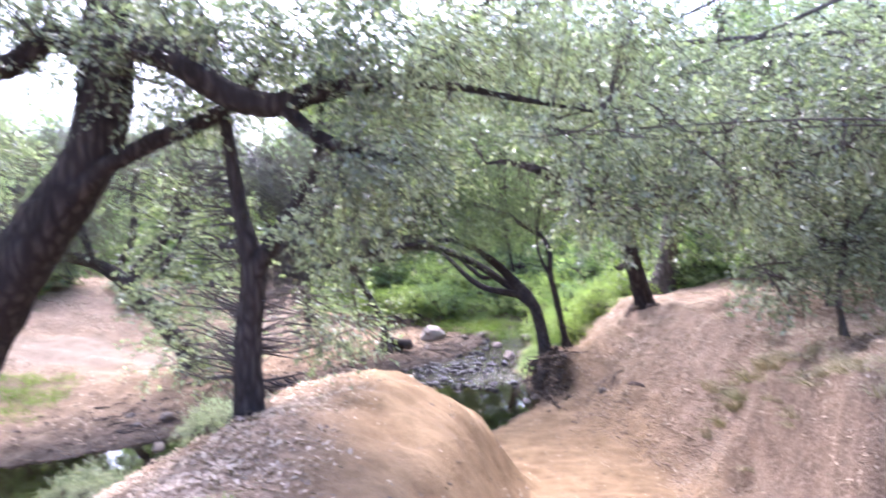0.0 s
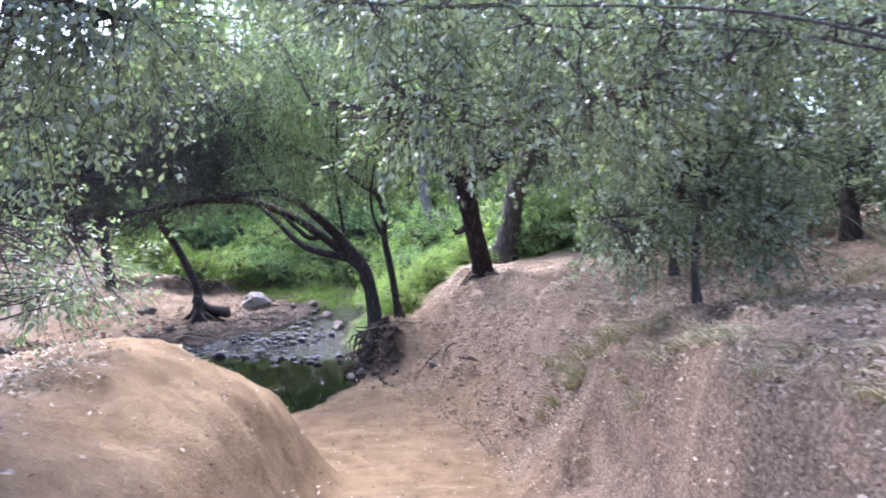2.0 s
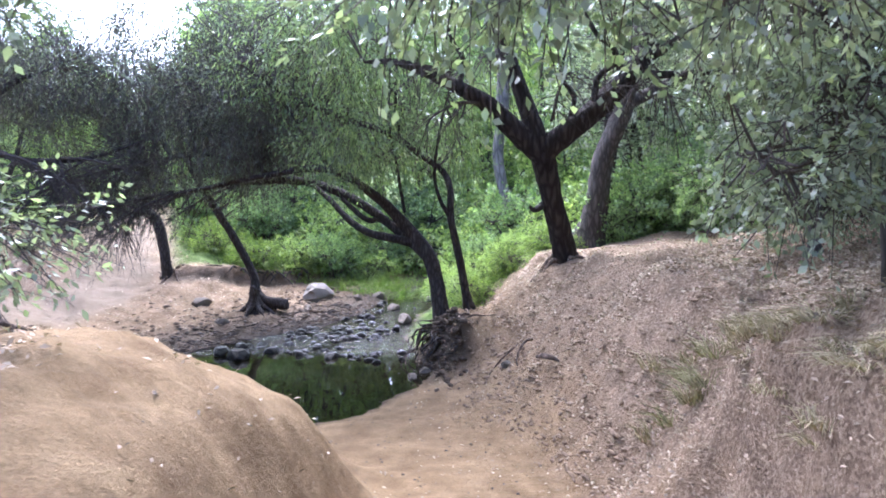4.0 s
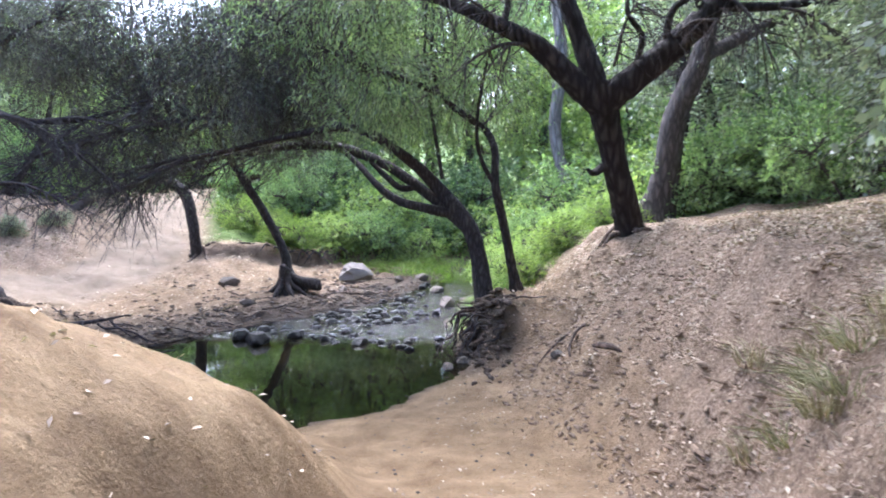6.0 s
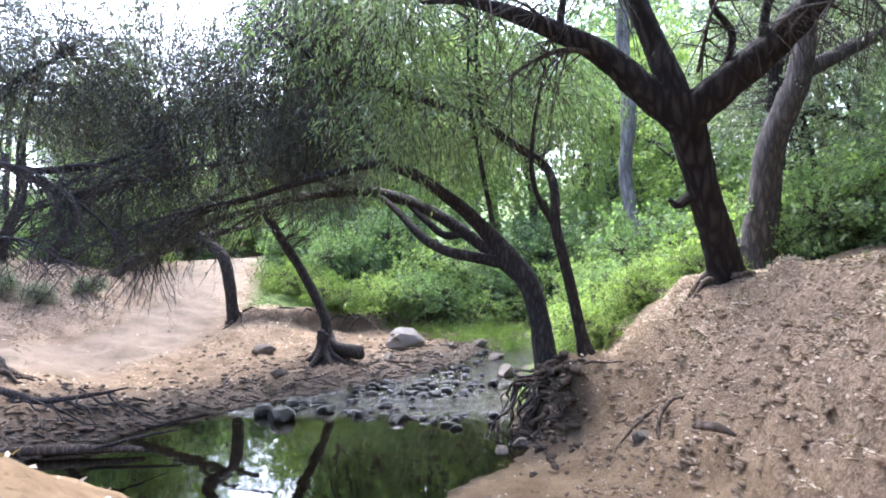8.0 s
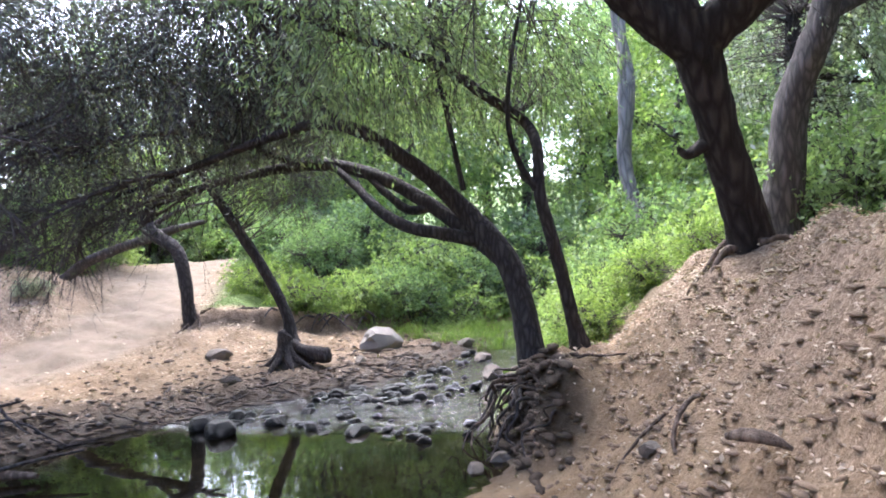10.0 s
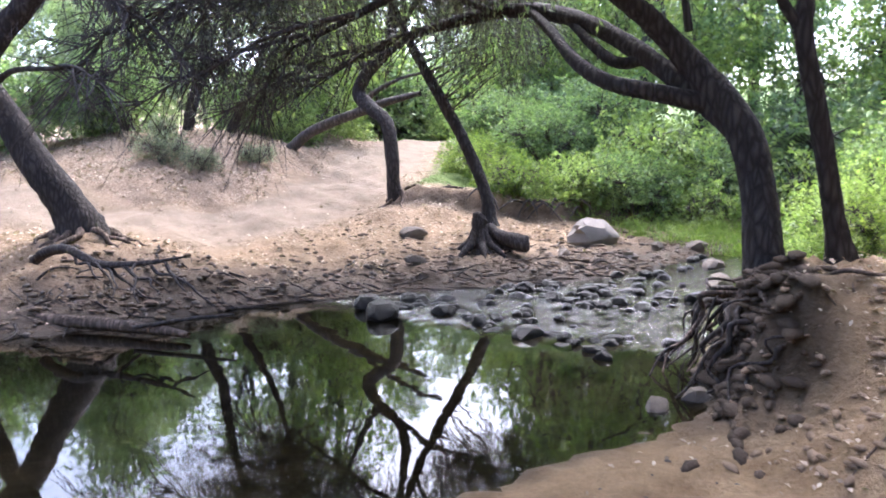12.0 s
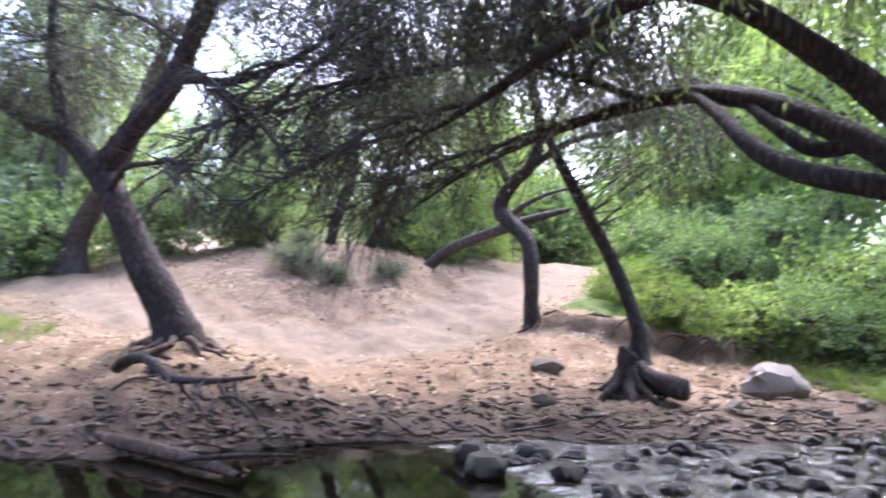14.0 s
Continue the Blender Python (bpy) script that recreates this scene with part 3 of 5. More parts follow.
def ridge_oak():
    b = (3.72, 13.65, -0.85)
    limbs = [
        [(3.8, 13.68, -1.2, 0.33), (3.76, 13.66, -0.8, 0.26), (3.68, 13.6, -0.4, 0.2), (3.56, 13.5, 0.0, 0.19), (3.42, 13.38, 0.5, 0.19), (3.29, 13.25, 1.0, 0.21), (3.2, 13.2, 1.3, 0.2)],
        [(3.28, 13.2, 1.0, 0.18), (2.9, 13.2, 1.36, 0.17), (2.5, 13.2, 1.75, 0.14), (2.1, 13.2, 1.98, 0.12), (1.65, 13.2, 2.2, 0.09), (1.2, 13.1, 2.32, 0.05), (0.8, 13.0, 2.3, 0.02)],
        [(3.22, 13.2, 1.2, 0.17), (3.0, 13.3, 1.9, 0.14), (2.75, 13.3, 2.6, 0.12), (2.55, 13.3, 3.4, 0.08), (2.4, 13.2, 4.4, 0.04)],
        [(3.3, 13.2, 1.1, 0.2), (3.75, 13.15, 1.45, 0.18), (4.2, 13.2, 1.8, 0.17), (4.65, 13.2, 2.28, 0.17), (4.85, 13.2, 2.85, 0.14), (5.0, 13.2, 3.6, 0.1), (5.2, 13.2, 4.6, 0.05)],
        [(4.6, 13.2, 2.25, 0.12), (5.05, 13.1, 2.55, 0.1), (5.5, 13.0, 2.9, 0.08), (6.0, 12.9, 3.5, 0.04)],
        [(4.6, 13.2, 2.15, 0.07), (5.2, 13.0, 2.1, 0.055), (5.9, 12.9, 2.15, 0.045), (6.7, 12.8, 2.15, 0.02)],
        [(4.0, 13.2, 1.65, 0.06), (4.05, 13.1, 2.1, 0.05), (4.35, 13.0, 2.35, 0.035), (4.2, 12.9, 2.8, 0.015)],
        [(2.1, 13.2, 1.98, 0.05), (2.15, 13.1, 2.35, 0.04), (1.95, 13.0, 2.7, 0.03), (2.05, 13.0, 3.2, 0.015)],
        [(4.43, 13.2, 2.1, 0.06), (4.25, 13.1, 2.5, 0.05), (4.0, 13.0, 2.65, 0.04), (3.75, 13.0, 3.1, 0.015)],
        [(3.6, 13.2, 1.36, 0.05), (3.7, 13.1, 1.8, 0.04), (3.5, 13.0, 2.1, 0.03), (3.6, 13.0, 2.6, 0.012)],
        [(3.45, 13.4, 0.4, 0.08), (3.2, 13.35, 0.25, 0.05), (3.1, 13.3, 0.3, 0.02)],
    ]
    clumps = [(4.8, 13.2, 4.8, 2.4, 2.0, 1.3, 900), (1.4, 13.0, 4.3, 2.0, 1.6, 1.0, 600), (6.8, 12.0, 2.4, 1.3, 1.4, 1.3, 1100), (2.4, 11.0, 3.5, 1.5, 1.0, 0.7, 700), (4.6, 11.2, 3.2, 1.3, 1.0, 0.7, 600)]
    return tree("ridge_oak", b, "old forked oak with thick furrowed bark on the ridge", [rel(b, l, 0.86) for l in limbs], clump_rel(b, clumps), BARK_OAK, LEAF_OAK, 31, (0.06, 0.035), 0.5, 13, 0.6, sides=16)


def simple_tree(name, base, label, lean, height, r, crown, seed, bark=BARK, leaf=LEAF_OAK, leaf_size=(0.055, 0.03), sprig=0.45, per=12, droop=0.5, group=""):
    """A tree with a trunk, a handful of forking limbs and a crown of clumps (offsets from the base)."""
    rng = np.random.default_rng(seed)
    lx, ly = lean
    pts = []
    for t in np.linspace(0, 1, 6):
        pts.append((lx * t + rng.normal(0, 0.06) * height / 4 * (t > 0), ly * t + rng.normal(0, 0.06) * height / 4 * (t > 0), height * t, r * (1.35 if t == 0 else 1.0 - 0.55 * t)))
    limbs = [pts]
    for x, y, z, a, b, c, k in crown:
        i = int(rng.integers(2, 6))
        s = pts[i]
        m = ((s[0] + x) / 2 + rng.normal(0, 0.15), (s[1] + y) / 2 + rng.normal(0, 0.15), (s[2] * 0.45 + z * 0.55) + 0.1, s[3] * 0.55)
        limbs.append([(s[0], s[1], s[2], s[3] * 0.75), m, (x, y, z, s[3] * 0.28), (x + a * 0.5 * np.sign(x - s[0] + 1e-3), y, z + c * 0.4, 0.01)])
    return tree(name, base, label, limbs, crown, bark, leaf, seed, leaf_size, sprig, per, droop, group=group)


arching_tree()
creek_stem()
ridge_oak()
simple_tree("ridge_tree", up(4.8, 16.5), "grey-barked tree standing behind the forked oak", (1.1, -0.6), 4.6, 0.24, [(1.2, 0, 4.6, 1.9, 1.6, 1.2, 420), (2.6, 0.2, 3.6, 1.2, 1.2, 1.0, 260)], 41, BARK_GREY)
simple_tree("dark_tree", up(5.6, 17.6), "dark short-trunked tree among undergrowth", (0.1, 0), 3.2, 0.22, [(0.2, 0, 3.2, 1.5, 1.4, 1.2, 380)], 42)
simple_tree("gum_tree", up(4.8, 23.8), "pale straight smooth-barked tree trunk in the woods", (-0.3, 0), 8.5, 0.2, [(0, 0, 8.5, 2.2, 2.2, 1.6, 420)], 43, BARK_PALE, LEAF_FAR, (0.1, 0.03))


def curved_tree():
    b = (-3.75, 19.5, -1.45)
    limbs = [
        [(-3.68, 19.5, -1.75, 0.22), (-3.72, 19.5, -1.4, 0.16), (-3.78, 19.5, -1.1, 0.12), (-3.85, 19.6, -0.6, 0.12), (-4.05, 19.8, -0.05, 0.12), (-4.5, 20.0, 0.25, 0.12), (-4.75, 20.1, 0.5, 0.12), (-4.55, 20.1, 0.85, 0.11), (-4.15, 20.1, 1.2, 0.1), (-4.0, 20.0, 1.8, 0.08), (-4.1, 19.9, 2.6, 0.05)],
        [(-4.2, 20.1, 1.1, 0.06), (-3.4, 19.9, 1.4, 0.05), (-2.4, 19.7, 1.45, 0.03)],
        [(-4.6, 20.1, 0.9, 0.06), (-4.9, 20.0, 1.5, 0.05), (-5.2, 19.9, 2.2, 0.03)],
    ]
    clumps = [(-4.2, 19.8, 3.1, 1.9, 1.5, 0.8, 330), (-2.2, 19.4, 1.9, 1.0, 1.0, 0.6, 500)]
    return tree("crooked_tree", b, "crooked small tree with an elbow bend by the trail", [rel(b, l) for l in limbs], clump_rel(b, clumps), BARK, LEAF_SHADED, 51, (0.07, 0.018), 0.45, 9, 0.9)


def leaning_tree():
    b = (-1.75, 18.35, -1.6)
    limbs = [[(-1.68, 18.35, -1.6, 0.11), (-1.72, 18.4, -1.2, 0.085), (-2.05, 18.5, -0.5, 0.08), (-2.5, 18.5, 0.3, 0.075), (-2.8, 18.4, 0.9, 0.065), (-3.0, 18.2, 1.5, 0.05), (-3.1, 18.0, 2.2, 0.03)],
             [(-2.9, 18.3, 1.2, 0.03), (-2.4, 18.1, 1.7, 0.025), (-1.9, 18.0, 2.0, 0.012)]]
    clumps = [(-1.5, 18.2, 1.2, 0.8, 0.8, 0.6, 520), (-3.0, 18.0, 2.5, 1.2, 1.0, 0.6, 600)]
    return tree("leaning_tree", b, "thin straight trunk leaning over an old stump", [rel(b, l) for l in limbs], clump_rel(b, clumps), BARK, LEAF_SHADED, 52, (0.06, 0.014), 0.5, 9, 1.2)


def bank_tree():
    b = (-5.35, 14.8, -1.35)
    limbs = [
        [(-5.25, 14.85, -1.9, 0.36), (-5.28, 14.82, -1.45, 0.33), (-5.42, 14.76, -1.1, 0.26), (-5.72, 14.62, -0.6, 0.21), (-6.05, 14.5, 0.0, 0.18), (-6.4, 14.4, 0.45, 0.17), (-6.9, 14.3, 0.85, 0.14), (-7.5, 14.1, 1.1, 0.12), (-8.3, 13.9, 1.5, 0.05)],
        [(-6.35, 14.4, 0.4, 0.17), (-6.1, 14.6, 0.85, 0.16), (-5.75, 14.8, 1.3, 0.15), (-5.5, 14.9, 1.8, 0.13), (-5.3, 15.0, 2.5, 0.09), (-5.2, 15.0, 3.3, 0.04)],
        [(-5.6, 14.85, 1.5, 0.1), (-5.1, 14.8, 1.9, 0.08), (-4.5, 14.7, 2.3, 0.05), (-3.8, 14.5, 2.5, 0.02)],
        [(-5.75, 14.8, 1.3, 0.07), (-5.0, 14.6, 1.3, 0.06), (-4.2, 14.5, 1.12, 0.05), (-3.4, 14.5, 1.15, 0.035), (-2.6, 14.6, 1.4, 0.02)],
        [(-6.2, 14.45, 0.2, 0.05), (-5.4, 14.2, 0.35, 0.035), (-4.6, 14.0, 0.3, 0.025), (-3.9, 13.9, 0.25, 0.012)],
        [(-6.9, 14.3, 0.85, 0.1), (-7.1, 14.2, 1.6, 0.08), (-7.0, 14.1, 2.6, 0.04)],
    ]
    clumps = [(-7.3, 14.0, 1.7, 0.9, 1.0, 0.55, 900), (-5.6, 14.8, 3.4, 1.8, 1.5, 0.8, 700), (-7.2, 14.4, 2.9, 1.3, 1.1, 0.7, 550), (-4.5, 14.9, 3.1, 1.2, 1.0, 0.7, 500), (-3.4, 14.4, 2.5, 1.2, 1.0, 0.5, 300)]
    return tree("bank_tree", b, "dark forked tree leaning from a root mound on the bank", [rel(b, l, 0.86) for l in limbs], clump_rel(b, clumps), BARK, LEAF_SHADED, 53, (0.06, 0.016), 0.5, 10, 0.8, sides=14)


def bare_twigs(name, at, label, runs, seed, spread=0.9, count=26, drop=0.7):
    """Bare branchlets that fan out from a limb and hang down."""
    rng = np.random.default_rng(seed)
    ob = thing(name, at, label, "branch")
    for a, b, r in runs:
        a, b = np.array(a, float), np.array(b, float)
        mid = (a + b) / 2 + (0, 0, 0.12)
        v, f = tube([(*a, r), (*mid, r * 0.7), (*b, r * 0.25)], 6, 6, 0.05, seed)
        pieces = [(v, f)]
        k = count
        t = rng.uniform(0.15, 1, (k, 1))
        s = a + (b - a) * t + (0, 0, 0.1) * np.sin(np.pi * t)
        d = unit((b - a) * 0.5 + rng.normal(0, 0.55, (k, 3)))
        e = s + d * rng.uniform(0.25, 0.7, (k, 1)) * spread + (0, 0, -0.12 * drop)
        e2 = e + unit(d + (0, 0, -drop) + rng.normal(0, 0.25, (k, 3))) * rng.uniform(0.2, 0.6, (k, 1)) * spread
        pieces += [stems(s, e, 0.011), stems(e, e2, 0.006)]
        m = 5
        q = np.repeat(e, m, 0) + (np.repeat(e2 - s, m, 0)) * rng.uniform(-0.4, 0.7, (k * m, 1))
        pieces.append(stems(q, q + unit(np.repeat(d, m, 0) + rng.normal(0, 0.5, (k * m, 3)) + (0, 0, -drop)) * rng.uniform(0.12, 0.4, (k * m, 1)) * spread, 0.003))
        v, f = joined(pieces)
        tagged(link_mesh("branchlet", v, f, TWIG, ob), kind="stuff")
    return ob


curved_tree()
leaning_tree()
bank_tree()


def near_oak():
    b = (-5.1, 6.3, -1.6)
    limbs = [
        [(-5.15, 6.3, -2.1, 0.5), (-4.9, 6.28, -1.2, 0.43), (-4.62, 6.25, -0.4, 0.38), (-4.3, 6.2, 0.3, 0.35), (-3.95, 6.2, 0.85, 0.33), (-3.5, 6.2, 1.45, 0.32), (-3.0, 6.2, 2.05, 0.3), (-2.8, 6.2, 2.6, 0.28), (-2.7, 6.2, 3.3, 0.24), (-2.5, 6.3, 4.2, 0.15)],
        [(-2.75, 6.2, 3.0, 0.16), (-2.3, 5.5, 2.88, 0.14), (-1.82, 5.2, 2.66, 0.13), (-1.5, 5.2, 2.42, 0.12), (-1.18, 5.2, 2.32, 0.11), (-0.85, 5.2, 2.39, 0.095), (-0.5, 5.2, 2.43, 0.08), (-0.2, 5.2, 2.46, 0.06), (0.13, 5.2, 2.65, 0.04), (0.38, 5.2, 2.95, 0.02)],
        [(-3.35, 6.1, 1.5, 0.12), (-2.84, 6.0, 1.96, 0.1), (-2.31, 5.95, 2.21, 0.09), (-1.73, 5.9, 2.42, 0.07), (-1.2, 5.8, 2.9, 0.03)],
        [(-1.1, 5.2, 2.31, 0.07), (-0.87, 5.15, 2.09, 0.06), (-0.64, 5.1, 1.97, 0.05), (-0.3, 5.1, 1.88, 0.02)],
        [(-0.4, 5.2, 2.43, 0.05), (0.1, 5.2, 2.38, 0.035), (0.6, 5.2, 2.26, 0.025), (1.2, 5.3, 2.14, 0.01)],
        [(-2.8, 6.2, 2.95, 0.14), (-3.15, 6.1, 3.1, 0.13), (-3.5, 6.0, 2.88, 0.12), (-4.1, 5.9, 2.85, 0.08), (-4.8, 5.8, 3.2, 0.03)],
    ]
    clumps = [(-0.35, 5.25, 1.95, 0.42, 0.5, 0.5, 330), (-0.2, 5.2, 2.75, 0.9, 0.7, 0.4, 560), (-1.3, 5.3, 3.1, 1.0, 0.8, 0.45, 500), (-2.6, 5.8, 3.8, 1.2, 1.1, 0.6, 500), (1.1, 5.5, 2.9, 0.7, 0.7, 0.4, 330), (-0.75, 5.4, 1.5, 0.35, 0.4, 0.3, 120), (-4.2, 6.0, 3.2, 1.0, 0.9, 0.6, 400), (-3.3, 6.6, 3.5, 0.9, 0.8, 0.5, 450), (-4.5, 6.8, 2.3, 0.6, 0.6, 0.5, 260), (-2.0, 6.6, 2.9, 0.6, 0.6, 0.4, 260)]
    return tree("sprawling_oak", b, "large dark oak with sprawling crooked limbs over the trail", [rel(b, l, 0.8) for l in limbs], clump_rel(b, clumps), BARK_OAK, LEAF_OAK, 61, (0.048, 0.026), 0.3, 14, 0.5, sides=16)


def forked_tree():
    b = (-1.75, 6.0, -0.4)
    limbs = [
        [(-1.72, 6.0, -0.4, 0.17), (-1.71, 5.98, 0.04, 0.125), (-1.68, 5.96, 0.55, 0.105), (-1.6, 5.96, 1.1, 0.1), (-1.66, 5.96, 1.6, 0.07), (-1.72, 5.96, 2.2, 0.055), (-1.8, 6.0, 3.0, 0.03)],
        [(-1.6, 5.96, 1.05, 0.085), (-1.42, 5.92, 1.3, 0.075), (-1.2, 5.9, 1.6, 0.06), (-1.0, 5.85, 1.95, 0.035), (-0.9, 5.8, 2.5, 0.02)],
        [(-1.25, 5.9, 1.5, 0.02), (-0.95, 5.8, 1.35, 0.014), (-0.6, 5.7, 1.15, 0.01), (-0.35, 5.6, 1.15, 0.005)],
    ]
    clumps = [(-2.3, 6.6, 1.4, 0.5, 0.5, 0.6, 200), (-2.1, 6.2, 2.9, 0.9, 0.8, 0.5, 360), (-2.4, 6.9, 0.5, 0.45, 0.4, 0.4, 150), (-1.0, 6.6, 0.55, 0.35, 0.4, 0.25, 110)]
    return tree("forked_tree", b, "slim forked tree at the edge of the dirt mound", [rel(b, l) for l in limbs], clump_rel(b, clumps), BARK, LEAF_OAK, 62, (0.055, 0.024), 0.35, 13, 0.4)


near_oak()
forked_tree()
simple_tree("bank_sapling", up(3.63, 6.6), "young oak sapling with pale leaves on the bank top", (0.05, 0.1), 2.4, 0.03, [(-0.1, 0.1, 1.0, 0.5, 0.5, 0.3, 170), (0.5, 0, 0.75, 0.42, 0.45, 0.3, 130), (-0.6, 0, 0.7, 0.35, 0.4, 0.26, 90), (0.75, 0.2, 1.35, 0.5, 0.5, 0.35, 170), (-0.55, 0.1, 1.6, 0.5, 0.5, 0.35, 150), (0.15, 0.2, 1.9, 0.5, 0.5, 0.35, 150), (0.9, 0.2, 2.1, 0.6, 0.5, 0.4, 170), (-0.4, 0.3, 2.5, 0.6, 0.6, 0.35, 170), (0.4, 0.4, 2.8, 0.7, 0.6, 0.4, 180)], 63, BARK_GREY, LEAF_OAK, (0.052, 0.03), 0.28, 13)
# the high clumps are an unseen canopy, added to shade gully and mound
simple_tree("canopy_oak", up(7.6, 9.6), "tall oak with an added unseen upper canopy to shade the gully", (-0.6, 0.3), 5.4, 0.09, [(-1.6, -0.4, 5.6, 1.5, 1.4, 0.6, 168), (-3.4, -1.0, 5.8, 1.5, 1.4, 0.6, 168), (-5.0, -1.6, 5.9, 1.3, 1.3, 0.5, 144), (-3.6, 1.4, 5.8, 1.4, 1.4, 0.6, 152), (-1.2, 1.6, 5.5, 1.3, 1.3, 0.6, 144), (-5.4, 0.6, 6.2, 1.2, 1.2, 0.5, 120), (-1.8, -2.6, 5.3, 1.4, 1.3, 0.6, 144), (-4.0, -3.6, 5.6, 1.4, 1.4, 0.5, 144), (-6.3, -1.3, 2.6, 0.8, 0.7, 0.4, 230), (-5.1, -1.1, 2.5, 0.8, 0.7, 0.45, 260), (-4.0, -0.8, 2.3, 0.7, 0.7, 0.5, 220), (-7.2, -0.9, 2.9, 0.7, 0.7, 0.4, 200), (-2.6, -0.8, 2.4, 0.9, 0.8, 0.6, 260)], 66, BARK_GREY, LEAF_OAK, (0.07, 0.04), 0.45, 13)
simple_tree("bank_shrub", up(5.1, 9.6), "dusty green shrub on top of the bank", (0.1, 0.1), 1.6, 0.05, [(0, 0, 1.2, 0.8, 0.8, 0.9, 620), (0.6, 0.3, 2.0, 0.8, 0.8, 0.7, 420)], 64, BARK_GREY, LEAF_OAK, (0.05, 0.026), 0.3, 13)
simple_tree("slope_tree", up(4.3, 4.4), "leafy tree leaning over the slope", (0.7, 0.6), 3.0, 0.02, [(0.2, 0.9, 2.5, 0.9, 0.9, 0.45, 420), (0.9, 1.6, 2.9, 1.1, 1.0, 0.6, 420), (-3.1, 0.9, 1.1, 0.32, 0.35, 0.24, 100), (-2.7, 1.0, 1.05, 0.3, 0.35, 0.22, 90), (-2.4, 0.9, 1.55, 0.42, 0.4, 0.3, 150), (-2.0, 1.0, 1.2, 0.4, 0.4, 0.35, 160), (-3.3, 0.8, 1.6, 0.4, 0.4, 0.3, 130), (-1.5, 0.9, 1.6, 0.45, 0.4, 0.4, 170), (-1.0, 0.9, 1.7, 0.45, 0.4, 0.4, 170), (0.0, 0.9, 1.5, 0.5, 0.4, 0.35, 170)], 65, BARK_GREY, LEAF_OAK, (0.048, 0.026), 0.3, 13)


# ---------------------------------------------------------------- woods, shrubs and undergrowth
def place(ob, x, y, turn=0.0, size=1.0, sink=0.05):
    c = copy_thing(ob, pose(x, y, float(land(x, y)) - sink, 0, 0, turn))
    c.scale = (size, size, size)
    return c


def woodland_tree(seed, label, leaf, bark, tall=7.0, low=2.0):
    rng = np.random.default_rng(seed)
    crown = []
    for i in range(8):
        a = rng.uniform(0, 6.3)
        z = low + (tall + 1.0 - low) * (i + 0.5) / 8
        w = 1.5 * math.sin(math.pi * (0.18 + 0.72 * (i + 0.5) / 8))
        crown.append((math.cos(a) * w * 0.9, math.sin(a) * w * 0.9, z, w * 0.95, w * 0.95, 0.85, 105))
    return simple_tree("woodland_tree", (0, 0, -60), label, (rng.uniform(-0.5, 0.5), 0.2), tall, 0.17, crown, seed, bark, leaf, (0.15, 0.075), 0.7, 15, 0.5, "woodland trees")


def shrub(seed, label, leaf, size=(0.08, 0.042)):
    rng = np.random.default_rng(seed)
    crown = []
    for i in range(5):
        a = rng.uniform(0, 6.3)
        crown.append((math.cos(a) * 0.55, math.sin(a) * 0.5, rng.uniform(0.25, 0.95), 0.55, 0.55, 0.42, 130))
    limbs = [[(0, 0, -0.1, 0.03), (0.05, 0, 0.3, 0.022), (0.1, 0.1, 0.8, 0.01)]]
    for i in range(6):
        a = rng.uniform(0, 6.3)
        limbs.append([(0, 0, -0.05, 0.02), (0.25 * math.cos(a), 0.25 * math.sin(a), 0.4, 0.014), (0.6 * math.cos(a), 0.6 * math.sin(a), 0.85, 0.006)])
    return tree("shrub", (0, 0, -60), label, limbs, crown, TWIG, leaf, seed, size, 0.32, 14, 0.2, category="shrub", group="streamside shrubs", sides=6, flare=0.0)


